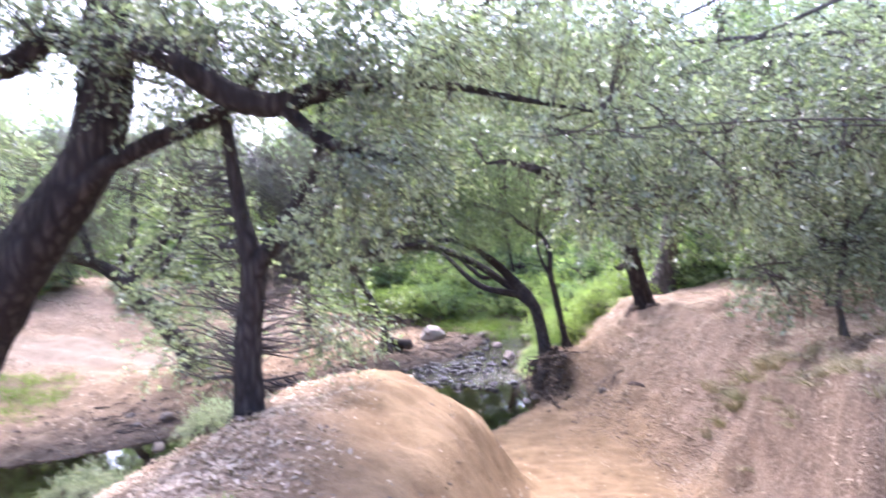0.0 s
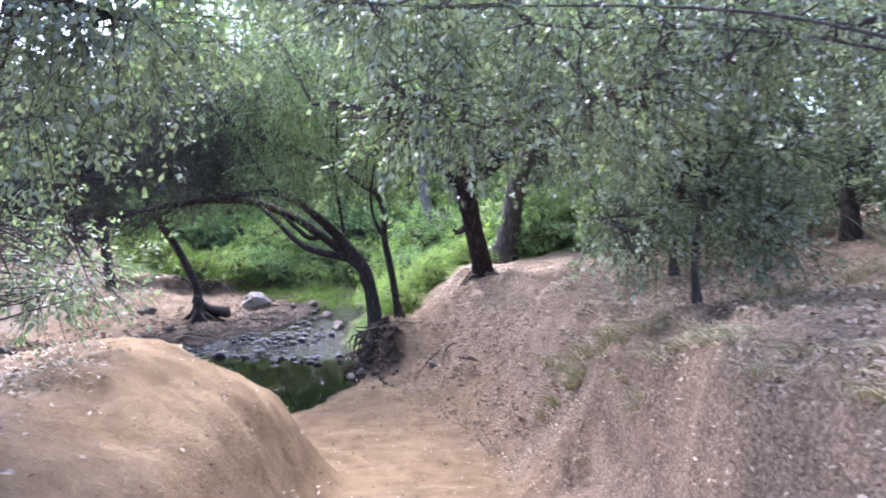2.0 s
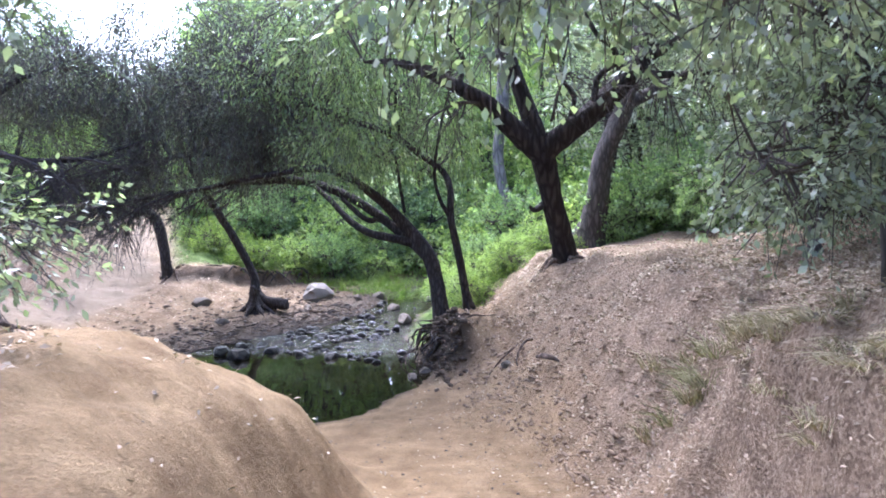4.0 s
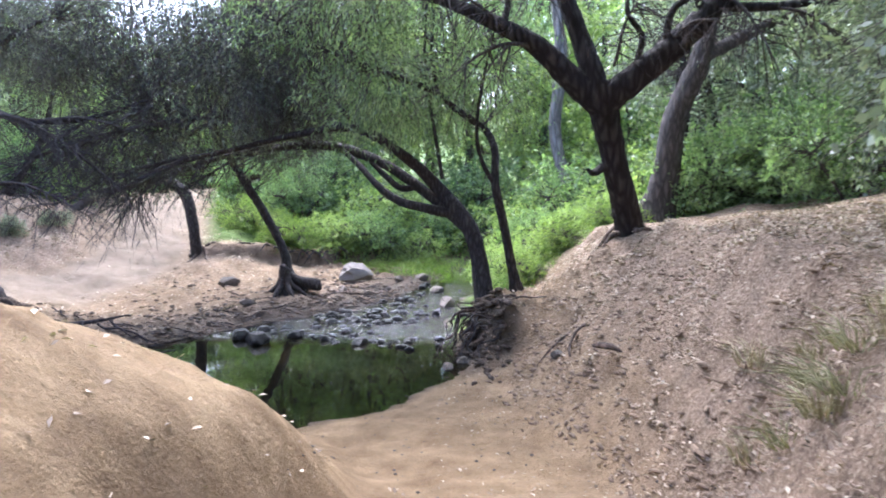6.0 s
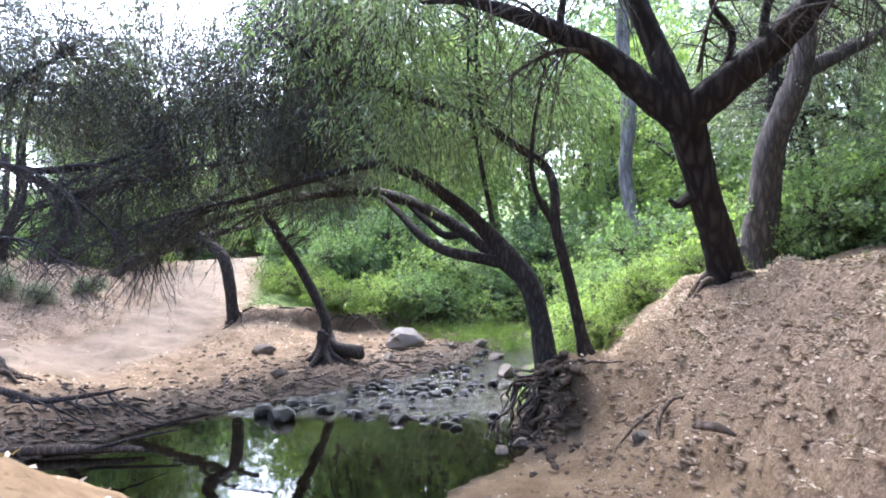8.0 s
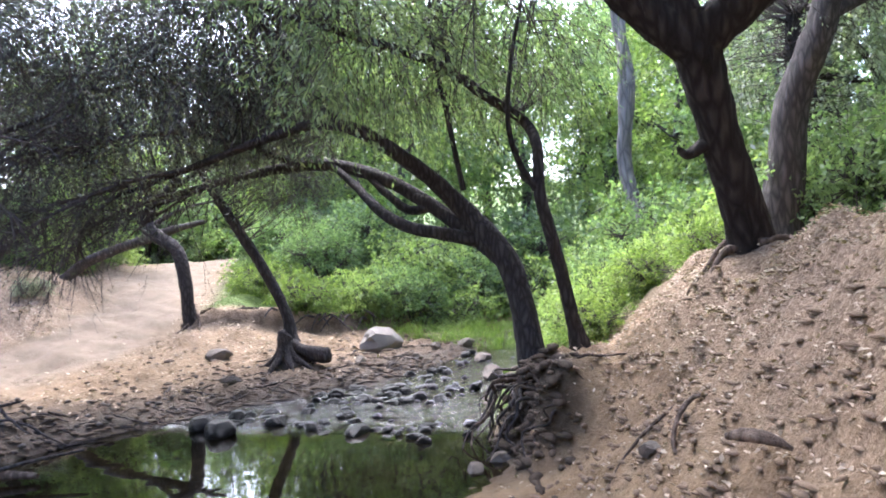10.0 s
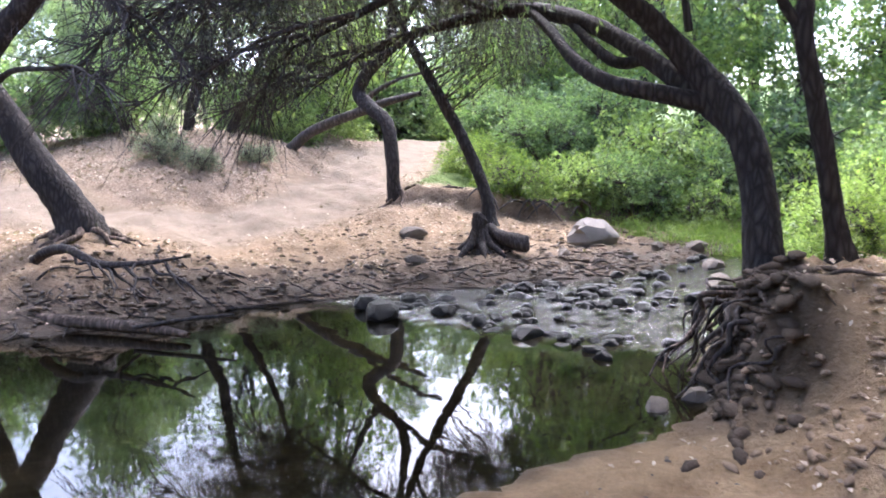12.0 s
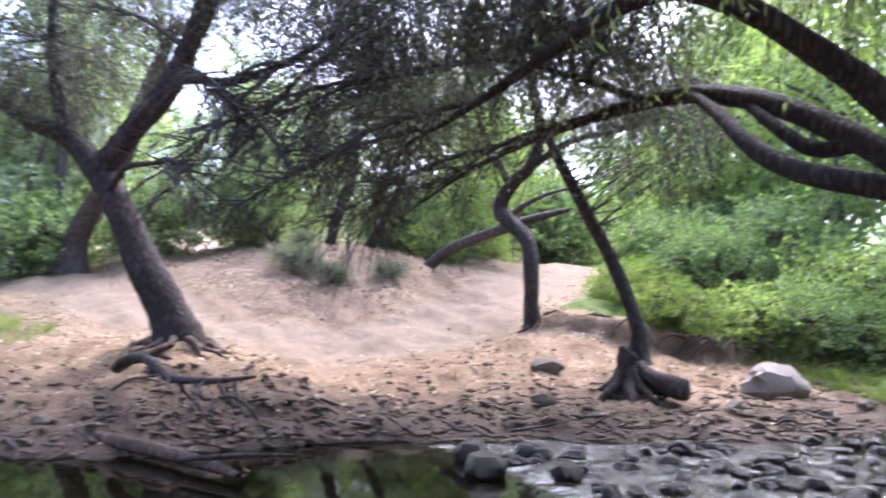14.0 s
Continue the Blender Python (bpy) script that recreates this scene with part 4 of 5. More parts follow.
WOODS = [woodland_tree(71, "tall leafy woodland tree in bright shade", LEAF_FAR, BARK_GREY), woodland_tree(72, "pale green woodland tree", LEAF_BRIGHT, BARK_GREY, 6.5, 1.4), woodland_tree(73, "dusky oak woodland tree", LEAF_OAK, BARK, 6.0, 1.2), woodland_tree(74, "far hillside tree with haze paled into its leaf colour", LEAF_HAZE, BARK_GREY, 6.5, 1.0)]
rng = np.random.default_rng(9)
for k, x, y, s in [(0, 2.2, 27.5, 1.00), (1, 6.2, 27, 1.00), (0, 8.8, 23.5, 1.00), (1, -0.8, 26.5, 0.85), (0, 9.5, 31, 1.20), (0, 13, 27, 1.20), (0, -0.5, 35, 1.20), (1, -3.2, 31, 1.00), (0, 8, 42, 1.50), (0, 16, 36, 1.50),
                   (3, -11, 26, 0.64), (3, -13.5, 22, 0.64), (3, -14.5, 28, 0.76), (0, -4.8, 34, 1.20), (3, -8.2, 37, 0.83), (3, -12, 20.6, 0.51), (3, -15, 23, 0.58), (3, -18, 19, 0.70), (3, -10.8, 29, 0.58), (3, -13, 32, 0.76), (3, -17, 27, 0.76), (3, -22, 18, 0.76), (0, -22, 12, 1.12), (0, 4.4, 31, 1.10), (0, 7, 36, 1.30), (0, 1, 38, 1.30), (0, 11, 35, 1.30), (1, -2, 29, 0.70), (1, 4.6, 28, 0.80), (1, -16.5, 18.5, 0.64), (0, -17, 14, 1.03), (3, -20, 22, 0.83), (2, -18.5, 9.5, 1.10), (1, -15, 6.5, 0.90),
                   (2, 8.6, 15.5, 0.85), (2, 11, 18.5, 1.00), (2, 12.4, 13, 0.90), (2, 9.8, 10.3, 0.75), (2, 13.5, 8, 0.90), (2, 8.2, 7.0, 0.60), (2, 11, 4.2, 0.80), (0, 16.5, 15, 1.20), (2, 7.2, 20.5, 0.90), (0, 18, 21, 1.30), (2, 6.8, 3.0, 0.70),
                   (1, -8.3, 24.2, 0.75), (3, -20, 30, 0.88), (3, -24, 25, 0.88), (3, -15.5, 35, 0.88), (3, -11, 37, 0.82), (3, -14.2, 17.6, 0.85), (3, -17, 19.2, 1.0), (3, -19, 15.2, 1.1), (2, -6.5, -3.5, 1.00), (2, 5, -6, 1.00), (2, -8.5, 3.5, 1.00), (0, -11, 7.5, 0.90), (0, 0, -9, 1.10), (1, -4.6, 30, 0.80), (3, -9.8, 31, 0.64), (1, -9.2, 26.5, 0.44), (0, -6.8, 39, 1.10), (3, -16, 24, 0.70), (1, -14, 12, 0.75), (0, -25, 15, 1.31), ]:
    place(WOODS[k], x, y, rng.uniform(0, 360), s * rng.uniform(0.92, 1.08))
SHRUBS = [shrub(81, "bright green streamside shrub in the shade", LEAF_BRIGHT), shrub(82, "grey-green leafy shrub beside the creek", LEAF_FAR), shrub(83, "yellow-green weedy bush on the bank", GRASS, (0.09, 0.03)), shrub(84, "sparse dusty shrub in the oak's shade", LEAF_OAK, (0.055, 0.028))]
for k, x, y, s in [(2, -2.9, 21.2, 0.65), (2, -2.0, 20.6, 0.58), (0, -1.2, 21.2, 0.72), (1, -0.2, 21.4, 0.79), (0, 0.6, 21.9, 0.72), (1, 1.2, 23.2, 0.94), (1, -2.2, 22.8, 0.94), (0, -0.6, 23.2, 1.08), (0, 0.6, 24.6, 1.28), (1, -1.6, 24.8, 1.28), (2, -3.6, 22.6, 0.72), (1, -3.6, 24.6, 1.04), (2, -4.2, 26.2, 0.80),
                   (0, 3.0, 20.6, 0.9), (0, 3.7, 21.6, 1.1), (0, 2.9, 19.0, 0.7), (1, 4.4, 20.0, 1.2), (0, 5.2, 18.6, 1.0), (1, 6.0, 17.2, 1.1), (0, 6.3, 18.9, 1.3), (0, 4.3, 17.6, 0.8), (1, 7.2, 15.8, 1.1), (0, 3.6, 17.0, 0.6), (0, 3.0, 23.2, 1.2), (1, 5.0, 25.0, 1.5), (1, 2.5, 25.5, 1.5), (0, 7.5, 22, 1.4), (1, 6.6, 13.8, 0.9), (1, 8.0, 12.6, 1.0), (0, 2.5, 16.2, 0.5), (0, 2.9, 16.5, 0.5), (2, 3.3, 15.7, 0.4), (0, 2.5, 17.6, 0.6), (1, 3.3, 18.0, 0.7), (2, 2.7, 15.3, 0.35), (2, 4.2, 16.4, 0.5), (3, 8.5, 9.6, 1.3), (3, 9.6, 12, 1.5), (3, 10.6, 10.4, 1.6), (3, 7.6, 7.8, 1.0), (3, 9.2, 7.4, 1.4), (3, 7.2, 11.2, 0.9), (3, 12, 9, 1.8), (3, 11.5, 6, 1.7),
                   (2, -9.8, 13.4, 0.45), (3, -10.8, 14.0, 0.55), (1, -12.6, 14.2, 0.7), (2, -11.6, 13.4, 0.5), (3, -8.2, 18.9, 0.4), (3, -7.3, 18.9, 0.32), (3, -6.8, 19.8, 0.3), (3, -8.9, 19.6, 0.35), (1, -9.2, 22.5, 1.0), (1, -10.6, 20.3, 1.1), (0, -7.6, 22.8, 0.9), (1, -11.8, 18.6, 1.2), (1, -13.6, 16.6, 1.3), (0, -8.3, 24.6, 1.0), (1, -10.2, 24, 1.4),
                   (3, -2.6, 8.4, 0.5), (3, -2.5, 7.4, 0.35), (3, -4.6, 8.6, 0.4), (3, -3.6, 7.2, 0.3), (1, -9.6, 29.5, 2.0), (1, -11.2, 33, 2.2), (0, -9.8, 34, 2.2), (1, -5.2, 33.5, 2.0), (1, -8.6, 38, 2.6), (1, -6.2, 37, 2.6), (1, -11.5, 27.5, 1.6), (1, -13, 30, 2.2), (1, -3.8, 28.2, 1.2), (1, -4.4, 30.5, 1.6), (1, -7.6, 43, 2.8), (1, -11, 41, 2.8)]:
    place(SHRUBS[k], x, y, rng.uniform(0, 360), s * rng.uniform(0.9, 1.1), 0.08)
for ob in WOODS + SHRUBS:
    for o in (*ob.children_recursive, ob):
        bpy.data.objects.remove(o)


def slim_tree(name, label, line, clumps, seed, bark=BARK, leaf=LEAF_SHADED):
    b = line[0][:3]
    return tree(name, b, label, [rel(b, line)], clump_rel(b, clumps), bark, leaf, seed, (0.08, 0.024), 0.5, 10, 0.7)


slim_tree("trail_tree", "dark bent tree on the litter bank by the trail", [(-9.75, 21, -0.6, 0.16), (-9.6, 21, -0.1, 0.13), (-9.4, 21, 0.6, 0.12), (-9.0, 21, 1.4, 0.11), (-8.9, 21, 2.6, 0.09), (-8.5, 21, 4.0, 0.05)], [(-8.8, 21, 3.6, 1.6, 1.4, 1.0, 500)], 91)
slim_tree("trail_tree", "thin dark tree leaning over the litter bank", [(-8.75, 21.1, -0.6, 0.12), (-8.5, 21.1, 0.0, 0.1), (-8.0, 21.0, 0.6, 0.08), (-7.5, 20.9, 1.3, 0.06), (-7.1, 20.8, 2.4, 0.03)], [(-7.2, 20.8, 2.9, 1.2, 1.0, 0.8, 360)], 92)
slim_tree("back_tree", "grey leaning trunk behind the bank tree", [(-12.4, 17, -0.7, 0.26), (-12.2, 17, 0.0, 0.22), (-11.6, 17, 0.6, 0.2), (-10.9, 17, 1.2, 0.19), (-10.2, 17, 2.1, 0.16), (-9.4, 17, 3.2, 0.1)], [(-9.6, 17, 3.9, 1.8, 1.5, 1.0, 500)], 93, BARK_GREY, LEAF_FAR)
fallen = thing("fallen_tree", (-6.9, 21.3, -0.2), "grey bare fallen trunk propped across the trail edge", "fallen tree")
for i, line in enumerate([[(-0.3, 0, -0.25, 0.12), (0.2, 0, 0.08, 0.11), (0.9, -0.1, 0.3, 0.1), (1.6, -0.2, 0.46, 0.09), (2.2, -0.25, 0.6, 0.075), (2.9, -0.3, 0.72, 0.04)], [(1.5, -0.2, 0.45, 0.06), (1.9, -0.3, 0.75, 0.05), (2.5, -0.3, 1.0, 0.03), (3.2, -0.3, 1.1, 0.02)]]):
    link_mesh("trunk" if i == 0 else "limb", *tube(line, 10, 6, 0.06, 95 + i), BARK_GREY, fallen)

snag = thing("dead_snag", (-10.6, 12.7, -1.7), "bare crooked dead snag beside the green bank", "dead tree")
for i, line in enumerate([[(-10.75, 12.7, -1.8, 0.1), (-10.65, 12.7, -0.8, 0.085), (-10.4, 12.7, -0.1, 0.08), (-10.15, 12.7, 0.45, 0.07), (-10.0, 12.7, 0.62, 0.06), (-9.6, 12.65, 0.6, 0.045), (-9.1, 12.6, 0.72, 0.015)], [(-10.4, 12.7, -0.1, 0.04), (-9.9, 12.6, 0.35, 0.03), (-9.3, 12.55, 0.62, 0.012)], [(-9.6, 12.65, 0.6, 0.025), (-9.35, 12.6, 1.1, 0.018), (-9.3, 12.6, 1.7, 0.008)]]):
    link_mesh("trunk" if i == 0 else "limb", *tube(rel(snag.location, line), 8, 5, 0.12, 396 + i), DEAD, snag)

# bare hanging branchlets under the arching limbs and the bank tree
bare_twigs("bare_branch", (0, 0, 0), "bare drooping twigs hanging from the arching limb", [((-1.2, 16.1, 0.75), (-2.6, 15.6, 0.1), 0.03), ((-2.0, 16.3, 0.66), (-3.6, 15.4, -0.1), 0.03), ((-1.6, 15.0, 0.7), (-3.2, 14.4, 0.1), 0.03), ((-2.4, 15.2, 0.6), (-4.2, 14.6, -0.1), 0.025), ((-2.6, 15.3, 0.5), (-3.6, 15.8, -0.2), 0.025), ((-3.0, 16.6, 0.4), (-4.6, 16.4, -0.1), 0.02), ((-1.9, 15.5, 1.2), (-3.8, 14.7, 0.75), 0.03), ((-2.4, 15.1, 1.1), (-4.4, 14.2, 0.5), 0.025)], 97, 0.8, 26, 0.7)
bare_twigs("bare_branch", (0, 0, 0), "bare thin branchlets spreading from the bank tree", [((-5.6, 14.85, 1.5), (-4.0, 14.3, 0.9), 0.03), ((-5.0, 14.6, 1.3), (-3.4, 14.0, 0.7), 0.03), ((-4.2, 14.5, 1.12), (-2.6, 14.2, 0.9), 0.025), ((-4.6, 14.0, 0.3), (-3.4, 13.7, 0.0), 0.02), ((-5.5, 14.9, 1.8), (-6.8, 14.4, 2.4), 0.03), ((-5.3, 15.0, 2.5), (-3.9, 14.8, 2.1), 0.03), ((-5.2, 14.7, 1.5), (-3.6, 14.4, 0.5), 0.025), ((-4.6, 14.6, 1.2), (-3.0, 14.3, 0.2), 0.025), ((-3.4, 14.5, 1.15), (-4.6, 14.2, 0.1), 0.022), ((-2.6, 14.6, 1.3), (-4.2, 14.6, 0.4), 0.022)], 98, 0.85, 28, 0.55)
bare_twigs("bare_branch", (0, 0, 0), "bare grey twigs hanging from the forked oak", [((2.5, 13.2, 1.75), (1.6, 12.8, 1.5), 0.03), ((4.65, 13.2, 2.3), (5.0, 12.7, 1.6), 0.03), ((4.0, 13.2, 1.7), (4.4, 12.6, 1.9), 0.03), ((2.9, 13.3, 2.2), (2.3, 12.7, 2.3), 0.03), ((5.2, 13.0, 2.1), (5.8, 12.4, 1.5), 0.02), ((2.1, 13.2, 2.0), (1.3, 12.6, 2.2), 0.02), ((3.4, 13.2, 1.5), (3.5, 12.6, 2.1), 0.02)], 99, 0.7, 22, 1.3)


# ---------------------------------------------------------------- roots, stump, logs
def root_line(x, y, ang, length, r, seed, bend=0.5, lift=0.02):
    rng = np.random.default_rng(seed)
    pts = []
    for i in range(6):
        t = i / 5
        pts.append((x, y, float(land(x, y)) + (0.5 * r + lift) * (1 - t) - r * 0.4 * t, r * (1 - 0.75 * t)))
        ang += rng.normal(0, bend)
        x, y = x + math.cos(ang) * length / 5, y + math.sin(ang) * length / 5
    return pts


def roots(owner_label, x, y, n, length, r, seed, ring=0.2, arc=(0, 360)):
    ob = thing("root_tangle", up(x, y, 0), owner_label, "roots")
    b = ob.location
    for i in range(n):
        a = radians(arc[0] + (arc[1] - arc[0]) * (i + 0.5) / n)
        line = root_line(x + math.cos(a) * ring, y + math.sin(a) * ring, a, length * (0.7 + 0.5 * ((i * 7) % 5) / 5), r, seed + i)
        link_mesh("root", *tube(rel(b, line), 7, 4, 0.12, seed + i), ROOT, ob)


roots("gnarled exposed roots round the bank tree", -5.25, 14.8, 11, 0.6, 0.05, 120, 0.22)
roots("exposed roots of the crooked tree", -3.7, 19.5, 5, 0.5, 0.035, 140, 0.12)
roots("tangled exposed roots under the arching tree", 2.0, 14.0, 9, 0.7, 0.02, 160, 0.15, (120, 330))
roots("roots spread round the forked oak's foot", 3.72, 13.65, 6, 0.45, 0.04, 200, 0.2)


def hanging_roots():
    """Roots that drop over the cut bank to the water."""
    rng = np.random.default_rng(220)
    ob = thing("hanging_root", (1.8, 13.9, -1.6), "dark roots hanging over the undercut creek bank", "roots")
    for i in range(24):
        t = rng.uniform(0, 1)
        x, y = 1.45 + 0.5 * t + rng.normal(0, 0.06), 14.5 - 1.25 * t + rng.normal(0, 0.08)
        out, k = rng.uniform(0.0, 0.22), rng.uniform(0.3, 1.0)
        top = -1.45 - rng.uniform(0, 0.25)
        line = [(x + 0.35, y + 0.2, top - 0.1, 0.03 * k)]
        for j in range(1, 6):
            q = j / 5
            line.append((x + 0.15 - (out + 0.2) * q + rng.normal(0, 0.06), y - out * q + rng.normal(0, 0.1), top + (-2.16 - top) * q ** 1.4 + rng.normal(0, 0.03), (0.027 - 0.019 * q) * k))
        link_mesh("root", *tube(rel(ob.location, line), 6, 4, 0.1, 221 + i), ROOT if i % 4 == 0 else DEAD, ob)


hanging_roots()


def loop_root(label, pts, seed):
    """A bare root that leaves the soil and bends back into it."""
    ob = thing("bare_root", up(*pts[0][:2], 0), label, "root")
    line = [(x, y, float(land(x, y)) + h, r) for x, y, h, r in pts]
    link_mesh("root", *tube(rel(ob.location, line), 7, 6, 0.14, seed), ROOT, ob)


loop_root("looping bare root standing out of the bank", [(2.85, 11.9, -0.02, 0.014), (2.76, 11.93, 0.05, 0.015), (2.66, 11.88, 0.06, 0.014), (2.6, 11.8, 0.03, 0.013), (2.6, 11.7, 0.0, 0.012), (2.66, 11.64, -0.02, 0.008)], 232)
loop_root("thin root trailing over the foot of the bank", [(2.75, 12.3, -0.01, 0.012), (2.55, 12.25, 0.01, 0.012), (2.35, 12.2, 0.0, 0.01), (2.2, 12.1, -0.02, 0.006)], 233)


def root_fringe():
    """Short dark roots and stubs that stick out of the undercut terrace."""
    rng = np.random.default_rng(260)
    ob = thing("root_fringe", (-2.0, 19.7, -1.4), "dark roots and dead stubs along the undercut terrace", "roots")
    line = np.array(CUT[2:6])
    for i in range(22):
        t = rng.uniform(0, len(line) - 1.01)
        k = int(t)
        x, y = line[k] + (line[k + 1] - line[k]) * (t - k)
        x, y = x + rng.normal(0, 0.1), y + rng.normal(0.1, 0.08)
        top = float(land(x, y + 0.3)) + 0.02
        ln, sway = rng.uniform(0.12, 0.32), rng.normal(0, 0.38)
        pts = [(x, y + 0.2, top - 0.05, 0.02), (x + sway * 0.3, y, top, 0.02), (x + sway * 0.7, y - 0.12, top - ln * 0.45, 0.015), (x + sway, y - 0.22, top - ln, 0.008)]
        link_mesh("root", *tube(rel(ob.location, pts), 6, 4, 0.18, 261 + i), DEAD, ob)


root_fringe()


def stump():
    x, y = -1.62, 17.9
    b = up(x, y, 0.05)
    ob = thing("stump", b, "dark weathered stump with splayed roots", "stump")
    v, f = tube([(0.02, 0, 0, 0.24), (0, 0, 0.18, 0.18), (-0.02, 0, 0.4, 0.14), (0.02, 0.02, 0.58, 0.13), (0.06, 0.03, 0.64, 0.05)], 14, 5, 0.22, 301, 0.4)
    link_mesh("body", v, f, DEAD, ob)
    for i, (a, ln, h) in enumerate([(200, 0.45, 0.3), (250, 0.5, 0.35), (300, 0.5, 0.3), (340, 0.5, 0.3), (20, 0.6, 0.35)]):
        c, s = math.cos(radians(a)), math.sin(radians(a))
        link_mesh("root", *tube([(c * 0.06, s * 0.06, h + 0.1, 0.07), (c * 0.2, s * 0.2, h * 0.6, 0.075), (c * ln * 0.8, s * ln * 0.8, 0.08, 0.06), (c * ln * 1.2, s * ln * 1.2, -0.04, 0.03)], 8, 5, 0.14, 310 + i), DEAD, ob)
    ob.scale = (0.72, 0.72, 0.8)
    link_mesh("log", *tube([(0.1, 0.15, 0.42, 0.1), (0.3, 0.1, 0.28, 0.12), (0.6, 0.05, 0.2, 0.14), (0.88, 0.0, 0.16, 0.13), (0.95, 0.0, 0.16, 0.03)], 12, 5, 0.15, 320), DEAD, ob, "charred log stub")


stump()


def dead_branch():
    b = up(-4.2, 13.95, 0.0)
    ob = thing("dead_branch", b, "black dead branch lying on the muddy bank", "branch")
    lines = [[(-4.95, 13.95, -1.6, 0.05), (-4.75, 13.95, -1.5, 0.055), (-4.45, 13.93, -1.46, 0.045), (-4.2, 13.9, -1.51, 0.042), (-3.95, 13.88, -1.58, 0.038), (-3.6, 13.88, -1.57, 0.03), (-3.2, 13.9, -1.53, 0.022), (-2.85, 13.9, -1.47, 0.008)]]
    rng = np.random.default_rng(341)
    for x, y, z in [(-4.3, 13.92, -1.48), (-4.1, 13.9, -1.53), (-3.95, 13.88, -1.57), (-3.8, 13.88, -1.58), (-3.6, 13.88, -1.57), (-3.45, 13.88, -1.56), (-3.3, 13.9, -1.54), (-3.1, 13.9, -1.52)]:
        line, dx, dy = [(x, y, z, 0.018)], rng.uniform(0.08, 0.2), rng.uniform(-0.12, -0.02)
        for k in range(4):
            x, y = x + dx + rng.normal(0, 0.04), y + dy + rng.normal(0, 0.03)
            z = max(z + rng.uniform(-0.11, 0.02), float(land(x, y)) + 0.01)
            line.append((x, y, z, 0.015 - 0.003 * k))
        lines.append(line)
    for i, line in enumerate(lines):
        link_mesh("stem" if i == 0 else "side_branch", *tube(rel(b, line), 9 if i == 0 else 6, 5, 0.16, 340 + i), DEAD, ob)


dead_branch()


def log(label, pts, seed, mat=DEAD):
    b = pts[0][:3]
    ob = thing("log", b, label, "log")
    link_mesh("body", *tube(rel(b, pts), 10, 5, 0.14, seed), mat, ob)
    return ob


log("waterlogged dark log along the pool's edge", [(-6.6, 12.75, -2.06, 0.03), (-5.6, 13.05, -2.04, 0.04), (-4.6, 13.3, -2.03, 0.05), (-3.6, 13.48, -2.04, 0.05), (-2.8, 13.52, -2.05, 0.04), (-2.5, 13.52, -2.07, 0.025)], 350, ROOT)
log("short weathered log half buried in the bank", [(2.64, 10.85, -1.27, 0.015), (2.7, 10.78, -1.25, 0.028), (2.78, 10.7, -1.25, 0.026), (2.85, 10.65, -1.28, 0.01)], 352, ROOT)
log("thin pale stick half in the water", [(-3.0, 13.4, -2.02, 0.02), (-2.6, 13.6, -1.96, 0.018), (-2.2, 13.75, -1.92, 0.01)], 353, BARK_GREY)
log("bare bleached branch lying in the pool", [(-4.6, 10.6, -2.13, 0.03), (-3.8, 10.95, -2.08, 0.04), (-3.0, 11.15, -2.1, 0.035), (-2.7, 11.2, -2.12, 0.02)], 354, BARK_GREY)


# ---------------------------------------------------------------- stones
def stone_mesh(seed, flat=0.6, rounds=3, rough=0.22):
    bm = bmesh.new()
    bmesh.ops.create_icosphere(bm, subdivisions=rounds, radius=0.5)
    o = Vector((seed * 3.7, seed * 1.3, 0))
    for v in bm.verts:
        d = v.co.normalized()
        k = 1 + rough * noise.noise(d * 1.3 + o) + rough * 0.45 * noise.noise(d * 3.1 + o)
        f = Vector((d.x * k, d.y * k, d.z * k * flat)) * 0.5
        # a few worn facets
        for j in range(8):
            nrm = Vector((math.sin(seed + j * 2.1), math.cos(seed * 1.7 + j * 1.9), 0.55 * math.sin(seed + j))).normalized()
            over = f.dot(nrm) - 0.33
            if over > 0:
                f -= nrm * over * 0.9
        v.co = f
    me = bpy.data.meshes.new("stone")
    bm.to_mesh(me)
    bm.free()
    me.polygons.foreach_set("use_smooth", np.ones(len(me.polygons), bool))
    me.set_sharp_from_angle(angle=radians(24))
    return me


def put_stone(name, me, mat, x, y, size, turn, label, group="", sink=0.25, wide=1.0, z=None):
    if not me.materials:
        me.materials.append(mat)
    ob = new(name, me)
    ob.location = (x, y, (float(land(x, y)) if z is None else z) + size * (0.3 - sink))
    ob.rotation_euler = (0, 0, turn)
    ob.scale = (size * wide, size, size)
    return tagged(ob, label, "stone", group)


